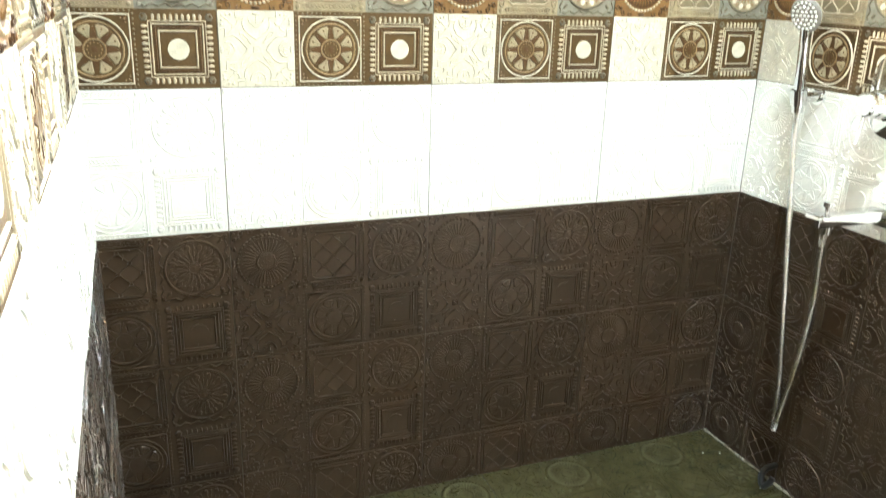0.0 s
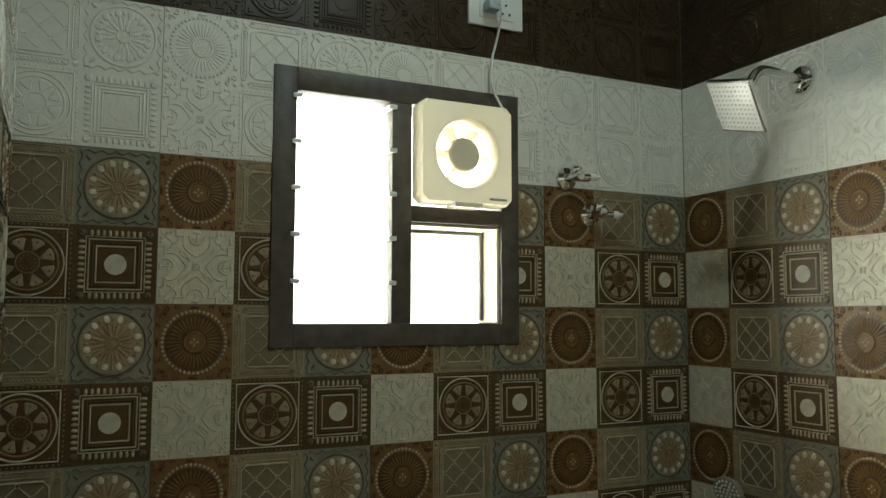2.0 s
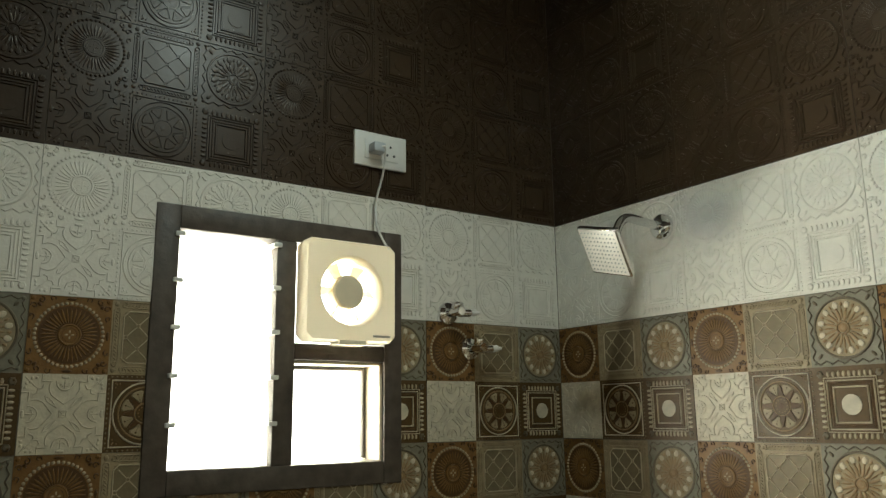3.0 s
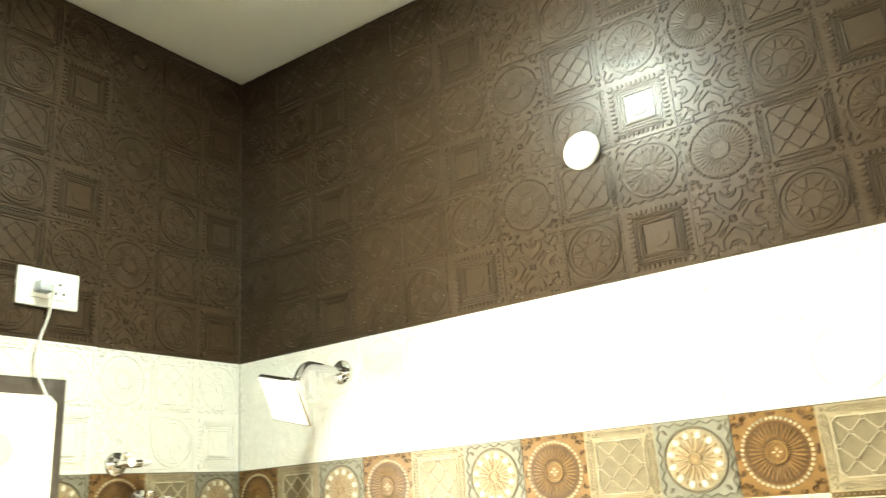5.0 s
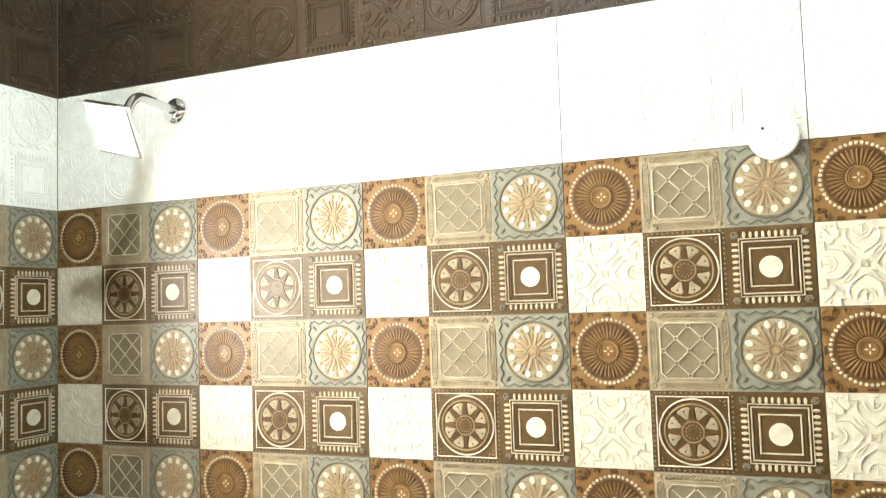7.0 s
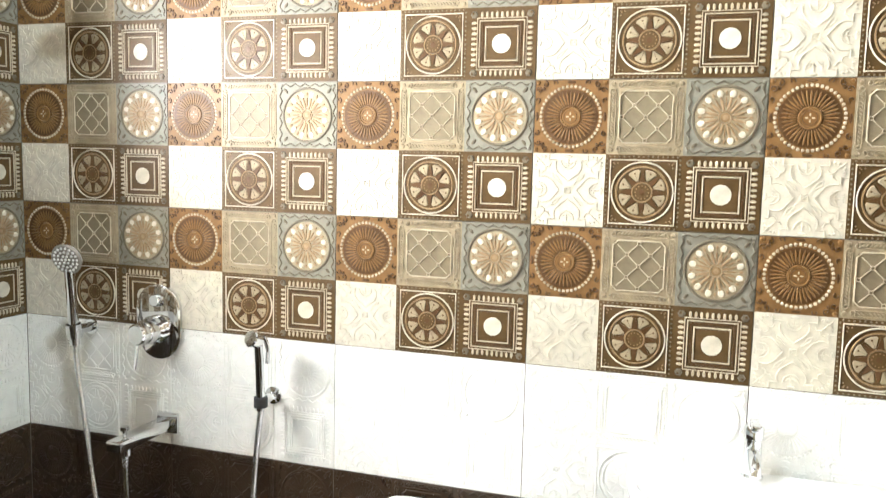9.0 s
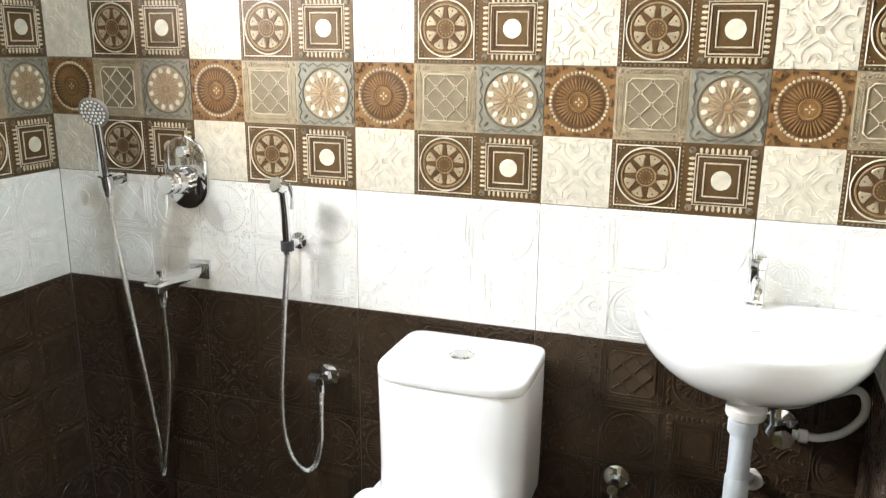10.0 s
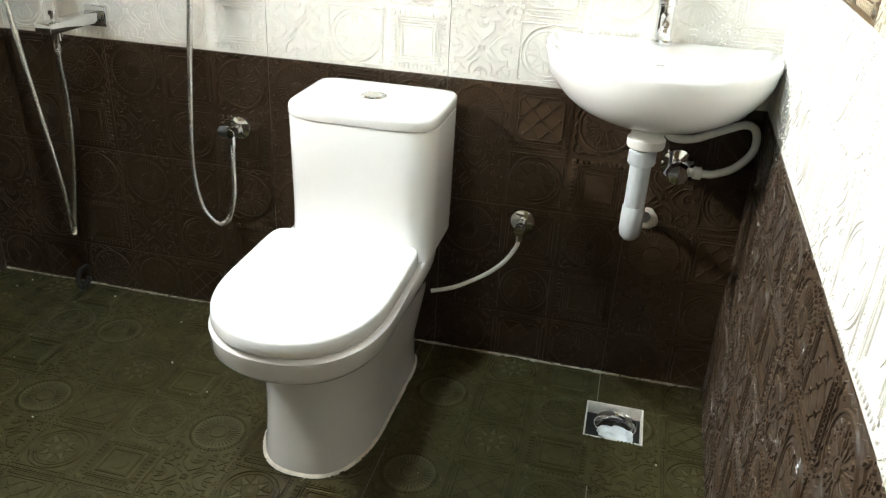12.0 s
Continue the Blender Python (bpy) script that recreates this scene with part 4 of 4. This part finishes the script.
def build_health_faucet():
    s = thing("health_faucet", (0, -0.742, 0.895), "chrome hand bidet spray in a wall hook with a hanging hose", "bidet spray")
    part("holder", solid([(0, 0), (0.022, 0), (0.021, 0.005), (0.011, 0.008), (0.010, 0.05), (0, 0.05)], aim((-0.001, 0, 0), (-1, 0, 0)), 22), M_CHROME, s)
    part("cradle", solid([(0.013, -0.012), (0.016, -0.012), (0.016, 0.012), (0.013, 0.012), (0.013, -0.012)], pose(-0.062, 0, 0), 22), M_BLACK, s, "black plastic cradle")
    grip = part("handle", pipe([(-0.062, 0, -0.02), (-0.064, 0, 0.03), (-0.068, 0, 0.09), (-0.072, 0.001, 0.135)], 0.0105, 14), M_CHROME, s)
    part("head", solid([(0, -0.014), (0.014, -0.013), (0.019, 0.0), (0.020, 0.016), (0.017, 0.019), (0, 0.019)], aim((-0.080, 0.002, 0.150), (-0.75, 0.2, 0.35)), 22), M_CHROME, s)
    part("trigger", pipe([(-0.056, -0.004, 0.155), (-0.048, -0.010, 0.125), (-0.050, -0.010, 0.09)], 0.0055, 10), M_CHROME, grip)
    part("hose", pipe([(-0.062, 0, -0.02), (-0.063, 0.008, -0.10), (-0.065, 0.020, -0.25), (-0.068, 0.030, -0.40), (-0.069, 0.026, -0.50), (-0.070, 0.006, -0.565), (-0.070, -0.030, -0.596), (-0.070, -0.062, -0.575),
                       (-0.069, -0.079, -0.51), (-0.060, -0.078, -0.44), (-0.048, -0.074, -0.38)], 0.0068, 10, 22, 0.16), M_STEEL, s, "braided steel hose")


build_health_faucet()


def build_stopcock(y, z, label, group):
    s = thing("stopcock", (0, y, z), label, "stopcock", group)
    part("flange", solid([(0, 0), (0.031, 0), (0.029, 0.006), (0.016, 0.012), (0, 0.013)], aim((-0.001, 0, 0), (-1, 0, 0))), M_CHROME, s)
    part("body", solid(rod(0.012, 0.05), aim((-0.008, 0, 0), (-1, 0, 0)), 18), M_CHROME, s)
    part("outlet", solid(rod(0.010, 0.035), aim((-0.045, 0, 0), (0, 0, -1)), 16), M_CHROME, s)
    return s


s1 = build_stopcock(-0.815, 0.545, "chrome stopcock feeding the bidet spray hose", "stopcocks on the fixture wall")
part("knob", solid([(0, 0), (0.014, 0), (0.016, 0.006), (0.014, 0.022), (0, 0.024)], aim((-0.046, 0.010, 0), (0, 1, 0)), 12), M_BLACK, s1, "dark turning knob")
s2 = build_stopcock(-1.557, 0.40, "chrome stopcock with a flexible hose to the toilet", "stopcocks on the fixture wall")
part("hose", pipe([(-0.045, 0, -0.03), (-0.046, 0.006, -0.055), (-0.050, 0.030, -0.095), (-0.058, 0.065, -0.128), (-0.070, 0.11, -0.155), (-0.084, 0.15, -0.172), (-0.10, 0.200, -0.182)], 0.0054, 10, 10), M_PLASTIC, s2, "thin pale connection hose")
part("knob", solid([(0, 0), (0.012, 0), (0.013, 0.014), (0, 0.016)], aim((-0.056, 0, 0), (-1, 0, 0)), 12), M_CHROME, s2)


# ---- toilet ----
def build_toilet():
    cy = -1.212
    t = thing("toilet", (-0.35, cy, 0), "white one-piece ceramic toilet with its lid closed", "toilet")
    inv = Matrix.Translation(-t.location)

    def put(name, bm, m, label=""):
        bmesh.ops.transform(bm, verts=bm.verts[:], matrix=inv)
        return part(name, bm, m, t, label)
    L = lambda w, xm, f, b, nf=2.3, nb=6, wb=None: d_loop(cy + 0.005, w, xm, f, b, nf, nb, 72, wb)
    bm = bmesh.new()
    P = lambda w, xm, f, b, nf=2.3, nb=6, wb=None: d_loop(cy + 0.014, w, xm, f, b, nf, nb, 72, wb)
    loft(bm, [(P(0.128, -0.34, 0.240, 0.29, 2.6, wb=0.134), 0.0), (P(0.128, -0.34, 0.241, 0.29, 2.6, wb=0.134), 0.015), (P(0.124, -0.34, 0.237, 0.29, 2.6, wb=0.131), 0.04), (P(0.121, -0.34, 0.233, 0.29, 2.6, wb=0.132), 0.10),
              (P(0.122, -0.34, 0.232, 0.29, 2.5, wb=0.146), 0.16), (P(0.126, -0.345, 0.234, 0.295, 2.4, wb=0.156), 0.21), (P(0.132, -0.36, 0.232, 0.31, 2.4, wb=0.163), 0.25), (P(0.139, -0.385, 0.228, 0.335, wb=0.168), 0.282),
              (L(0.149, -0.42, 0.224, 0.37, 2.3, wb=0.168), 0.305), (L(0.161, -0.46, 0.226, 0.41, 2.3, wb=0.172), 0.319), (L(0.168, -0.49, 0.220, 0.44, 2.3, wb=0.175), 0.332), (L(0.176, -0.50, 0.222, 0.45, 2.3, wb=0.177), 0.348),
              (L(0.178, -0.50, 0.224, 0.45, 2.3, wb=0.176), 0.384), (L(0.174, -0.50, 0.218, 0.45, 2.3, wb=0.172), 0.389), (L(0.170, -0.50, 0.214, 0.45, 2.3, wb=0.168), 0.392)])
    put("bowl_body", bm, M_CERAMIC)
    C = lambda w, xm, f, b, nf=4.6, nb=9: d_loop(cy - 0.0115, w, xm, f, b, nf, nb, 72)
    bm = bmesh.new()
    loft(bm, [(C(0.1640, -0.17, 0.150, 0.14), 0.386), (C(0.1645, -0.17, 0.128, 0.14), 0.40), (C(0.1650, -0.17, 0.114, 0.14), 0.43), (C(0.1655, -0.17, 0.110, 0.14), 0.47), (C(0.1660, -0.17, 0.113, 0.14), 0.55),
              (C(0.1665, -0.17, 0.120, 0.14), 0.6805), (C(0.1655, -0.17, 0.119, 0.139), 0.6830), (C(0.1640, -0.17, 0.1175, 0.138), 0.6840)])
    put("cistern", bm, M_CERAMIC)
    bm = bmesh.new()
    loft(bm, [(C(0.1640, -0.17, 0.1185, 0.138), 0.6850), (C(0.1665, -0.17, 0.1215, 0.140), 0.6865), (C(0.1672, -0.17, 0.1225, 0.141), 0.6905), (C(0.1672, -0.17, 0.1225, 0.141), 0.704), (C(0.1655, -0.17, 0.1208, 0.1395), 0.7095),
              (C(0.1615, -0.17, 0.117, 0.136), 0.7125), (C(0.1485, -0.17, 0.105, 0.125), 0.7140)])
    put("cistern_lid", bm, M_CERAMIC)
    put("flush_button", solid([(0, 0), (0.029, 0), (0.029, 0.003), (0.026, 0.005), (0.0245, 0.0035), (0.023, 0.0035), (0.021, 0.0055), (0, 0.006)], pose(-0.160, cy - 0.0115, 0.7135)), M_CHROME, "round chrome flush button")
    bm = bmesh.new()
    loft(bm, [(L(0.166, -0.50, 0.2150, 0.205, 2.25, 12), 0.3925), (L(0.169, -0.50, 0.2190, 0.210, 2.25, 12), 0.3935), (L(0.169, -0.50, 0.2190, 0.210, 2.25, 12), 0.3965), (L(0.166, -0.50, 0.2170, 0.208, 2.25, 12), 0.3975)])
    put("seat_ring", bm, M_SEAT)
    bm = bmesh.new()
    loft(bm, [(L(0.169, -0.50, 0.2210, 0.215, 2.25, 12), 0.3985), (L(0.1715, -0.50, 0.2255, 0.219, 2.25, 12), 0.4000), (L(0.172, -0.50, 0.2265, 0.220, 2.25, 12), 0.4030), (L(0.1705, -0.50, 0.2250, 0.2185, 2.25, 12), 0.4245), (L(0.169, -0.50, 0.2235, 0.217, 2.25, 12), 0.4275),
              (L(0.166, -0.50, 0.2205, 0.214, 2.25, 12), 0.4295), (L(0.150, -0.50, 0.2010, 0.195, 2.25, 12), 0.4305)])
    put("seat_lid", bm, M_SEAT)
    for dy in (-0.075, 0.075):
        put("hinge", boxes((-0.283, -0.262, cy + dy - 0.02, cy + dy + 0.02, 0.389, 0.418), bevel=0.005), M_SEAT)
    bm = bmesh.new()
    loft(bm, [(P(0.134, -0.34, 0.248, 0.29, 2.6, wb=0.141), 0.0015), (P(0.131, -0.34, 0.245, 0.288, 2.6, wb=0.138), 0.0045), (P(0.125, -0.34, 0.237, 0.28, 2.6, wb=0.131), 0.008)], False, False)
    put("cement_bead", bm, M_MORTAR, "white cement bead round the foot")


build_toilet()


# ---- basin ----
def build_basin():
    cy = -1.816
    b = thing("wash_basin", (-0.18, cy, 0.69), "white wall-hung ceramic wash basin with a half-round bowl", "wash basin")
    inv = Matrix.Translation(-b.location)

    def put(name, bm, m, label="", smooth=True):
        bmesh.ops.transform(bm, verts=bm.verts[:], matrix=inv)
        return part(name, bm, m, b, label, smooth)
    secs = []
    for k in range(15):
        a = k / 14 * math.pi / 2
        q = math.cos(a) ** 0.68 if k < 14 else 0.16
        secs.append((d_loop(cy, max(0.040, 0.238 * q), -0.045 - 0.115 * (1 - q), max(0.042, 0.288 * q), 0.042 + 0.02 * (1 - q), 2.1, 6), 0.838 - 0.116 * math.sin(a) ** 1.2))
    secs.reverse()
    secs += [(d_loop(cy, 0.240, -0.045, 0.291, 0.043, 2.1, 7), 0.850), (d_loop(cy, 0.2375, -0.045, 0.288, 0.042, 2.1, 7), 0.858), (d_loop(cy, 0.232, -0.045, 0.283, 0.040, 2.1, 7), 0.861)]
    secs += [(d_loop(cy, 0.214, -0.145, 0.166, 0.032, 2.0, 5), 0.858), (d_loop(cy, 0.208, -0.145, 0.160, 0.026, 2.0, 5), 0.848), (d_loop(cy, 0.185, -0.15, 0.140, 0.022, 2.0, 4), 0.807), (d_loop(cy, 0.13, -0.16, 0.100, 0.03, 2.0, 3), 0.766), (d_loop(cy, 0.05, -0.18, 0.05, 0.03, 2.0, 2.2), 0.753), (d_loop(cy, 0.02, -0.185, 0.02, 0.02, 2.0, 2.0), 0.751)]
    put("bowl", loft(bmesh.new(), secs), M_CERAMIC)
    put("overflow_slot", boxes((-0.128, -0.1255, cy - 0.009, cy + 0.009, 0.834, 0.837), bevel=0.0008), M_CHROME, "small chrome overflow slot")
    put("waste", solid([(0, 0), (0.021, 0), (0.021, 0.002), (0.015, 0.003), (0, 0.001)], pose(-0.185, cy, 0.7515)), M_CHROME)
    put("waste_nut", solid([(0, 0), (0.036, 0), (0.038, 0.004), (0.038, 0.018), (0.034, 0.022), (0.030, 0.036), (0, 0.036)], pose(-0.195, cy + 0.006, 0.687)), M_PLASTIC, "white plastic waste nut")

    t = thing("basin_tap", (-0.036, cy + 0.004, 0.861), "chrome pillar tap on the basin", "tap")
    part("base", solid([(0, 0), (0.022, 0), (0.022, 0.006), (0.018, 0.010), (0.0165, 0.078), (0, 0.078)]), M_CHROME, t)
    cap = part("lever_cap", solid([(0, 0), (0.019, 0), (0.019, 0.022), (0.016, 0.027), (0, 0.028)], pose(0, 0, 0.080)), M_CHROME, t)
    part("lever", boxes((-0.055, 0.010, -0.008, 0.008, 0.106, 0.117), bevel=0.003), M_CHROME, cap)
    part("spout", pipe([(-0.005, 0, 0.055), (-0.05, 0, 0.060), (-0.085, 0, 0.052), (-0.095, 0, 0.036)], 0.0105, 14), M_CHROME, t)

    p = thing("waste_trap", (-0.197, cy + 0.009, 0.655), "grey plastic waste trap below the basin", "waste pipe")
    part("collar", solid([(0, 0), (0.027, 0), (0.028, 0.003), (0.028, 0.026), (0.024, 0.03), (0, 0.03)], pose(0, 0, -0.004), 12), M_GREYPIPE, p)
    part("pipe", solid([(0, 0), (0.021, 0.002), (0.0215, 0.136), (0, 0.136)], pose(0, 0, -0.128)), M_GREYPIPE, p)
    part("cup", solid([(0, -0.026), (0.012, -0.024), (0.021, -0.014), (0.0235, 0.0), (0.0235, 0.05), (0.021, 0.053), (0, 0.053)], pose(0, 0, -0.150)), M_GREYPIPE, p, "rounded grey trap cup")
    part("outlet_pipe", solid(rod(0.0135, 0.19), aim((0.012, 0, -0.125), (1, -0.2, -0.42)), 18), M_GREYPIPE, p)
    bm = bmesh.new()
    bmesh.ops.create_icosphere(bm, subdivisions=3, radius=0.026)
    for v in bm.verts:
        v.co *= 1 + 0.35 * noise.noise(v.co * 45)
        v.co.x *= 0.2
    bmesh.ops.transform(bm, verts=bm.verts[:], matrix=Matrix.Translation((0.193, -0.040, -0.203)))
    part("mortar_patch", bm, M_MORTAR, p, "rough white cement round the pipe")

    v = thing("angle_valve", (0, -1.892, 0.592), "chrome angle valve with a white hose to the basin", "valve")
    part("flange", solid([(0, 0), (0.038, 0), (0.036, 0.007), (0.018, 0.015), (0, 0.016)], aim((-0.001, 0, 0), (-1, 0, 0))), M_CHROME, v)
    part("body", solid(rod(0.0135, 0.06), aim((-0.008, 0, 0), (-1, 0, 0)), 18), M_CHROME, v)
    part("knob", solid([(0, 0), (0.022, 0), (0.026, 0.007), (0.022, 0.024), (0, 0.026)], aim((-0.060, 0, 0.002), (-1, 0, 0)), 8), M_CHROME, v)
    part("coupling", solid([(0, 0), (0.010, 0), (0.010, 0.022), (0.014, 0.024), (0.014, 0.040), (0.009, 0.042), (0, 0.042)], aim((-0.045, -0.010, 0), (0, -1, 0)), 14), M_PLASTIC, v, "white plastic coupling")
    part("hose", pipe([(-0.045, -0.045, 0), (-0.047, -0.075, 0.002), (-0.052, -0.115, 0.024), (-0.058, -0.144, 0.066), (-0.064, -0.142, 0.110), (-0.072, -0.118, 0.127), (-0.09, -0.070, 0.114), (-0.11, -0.015, 0.096), (-0.12, 0.030, 0.098), (-0.12, 0.05, 0.125)], 0.0085, 12), M_PLASTIC, v, "white flexible hose")


build_basin()


# ---- small things on walls and floor ----
def build_cap(y, z, r, dots, label):
    c = thing("junction_cap", (0, y, z), label, "cover plate", "round cover plates")
    disc = part("disc", solid([(0, 0), (r, 0), (r, 0.004), (r - 0.003, 0.008), (0, 0.0095)], aim((-0.004, 0, 0), (-1, 0.06, 0.03)), 36), M_PLASTIC, c)
    for dy, dz, q in dots:
        part("screw", solid(rod(q, 0.003, 0.0003), aim((-0.0115, dy, dz), (-1, 0.06, 0.03)), 8), M_BLACK, disc)


build_cap(-1.131, 2.546, 0.045, [(-0.014, -0.018, 0.0015)], "round white plastic cover plate on dark wall tiles")
build_cap(-1.742, 1.945, 0.044, [(0.018, 0.014, 0.003), (0.009, 0.006, 0.0015), (-0.006, -0.010, 0.0015), (-0.015, -0.018, 0.0015)], "round white plastic cover plate with screw holes")


def build_lamp():
    s = thing("ceiling_lamp", (LAMP[0], LAMP[1], ZC), "small round ceiling lamp with a cool white diffuser", "lamp")
    part("base", solid([(0, 0), (0.062, 0), (0.062, 0.03), (0.056, 0.036), (0, 0.036)], pose(0, 0, -0.001, 180, 0, 0)), M_PLASTIC, s)
    part("diffuser", solid([(0, 0), (0.054, 0), (0.050, 0.012), (0.03, 0.02), (0, 0.022)], pose(0, 0, -0.037, 180, 0, 0)), M_BULB, s, "glowing white diffuser")


build_lamp()


def build_drain():
    x0, x1, y0, y1 = DRAIN
    cx, cy = (x0 + x1) / 2, (y0 + y1) / 2
    d = thing("floor_drain", (cx, cy, 0), "open square floor drain with a steel cup and pale edges", "floor drain")
    hx, hy = (x1 - x0) / 2, (y1 - y0) / 2
    part("rim", boxes((-hx, hx, hy - 0.004, hy, -0.05, 0.001), (-hx, hx, -hy, -hy + 0.004, -0.05, 0.001), (-hx, -hx + 0.004, -hy + 0.004, hy - 0.004, -0.05, 0.001), (hx - 0.004, hx, -hy + 0.004, hy - 0.004, -0.05, 0.001), bevel=0.001), M_MORTAR, d, "pale cement edges")
    part("pit", boxes((-hx + 0.004, hx - 0.004, -hy + 0.004, hy - 0.004, -0.0545, -0.032)), M_HOLE, d)
    part("cup", solid([(0.030, -0.031), (0.044, -0.031), (0.048, -0.012), (0.051, -0.010), (0.050, -0.008), (0.046, -0.011), (0.041, -0.029), (0.030, -0.031)], pose(0.006, -0.004, 0), 32), M_CHROME, d, "round steel cup")
    bag = thing("plastic_scrap", (cx - 0.03, cy - 0.01, -0.02), "crumpled scrap of white plastic lying in the drain", "litter")
    bm = bmesh.new()
    bmesh.ops.create_icosphere(bm, subdivisions=3, radius=0.032)
    for v in bm.verts:
        q = v.co * 38
        v.co *= 1 + 0.55 * noise.noise(q) + 0.25 * noise.noise(q * 2.6)
        v.co.z *= 0.45
        v.co.y *= 1.15
    bmesh.ops.transform(bm, verts=bm.verts[:], matrix=Matrix.Translation((-0.004, 0, 0.012)))
    part("crumple", bm, M_PAPER, bag, smooth=False)


build_drain()

hook = thing("pipe_stub", (-0.055, -0.305, 0), "short black pipe loop low on the wall above the floor", "pipe")
part("loop", pipe([(0.055, 0.018, 0.055), (0.02, 0.018, 0.050), (0.004, 0.014, 0.032), (0.0, 0.0, 0.014), (0.004, -0.014, 0.030), (0.012, -0.018, 0.046)], 0.008, 12), M_BLACK, hook)


def build_crumbs():
    """Cement crumbs and dust specks lying on the floor tiles."""
    rnd = random.Random(5)
    bm = bmesh.new()
    for _ in range(46):
        x, y = rnd.uniform(-1.5, -0.03), rnd.uniform(-2.0, -0.05)
        if DRAIN[0] - 0.02 < x < DRAIN[1] + 0.02 and DRAIN[2] - 0.02 < y < DRAIN[3] + 0.02:
            continue
        r = rnd.uniform(0.0012, 0.0034)
        made = bmesh.ops.create_icosphere(bm, subdivisions=1, radius=r)["verts"]
        for v in made:
            v.co *= rnd.uniform(0.7, 1.2)
            v.co.z *= 0.6
        bmesh.ops.translate(bm, verts=made, vec=(x, y, 0.003 + r * 0.3))
    ob = link("crumbs", bm, M_MORTAR)
    tagged(ob, "scattered pale cement crumbs on the floor tiles", "debris", kind="stuff")


build_crumbs()


# ---- tiles on walls and floor ----
build_tiles()
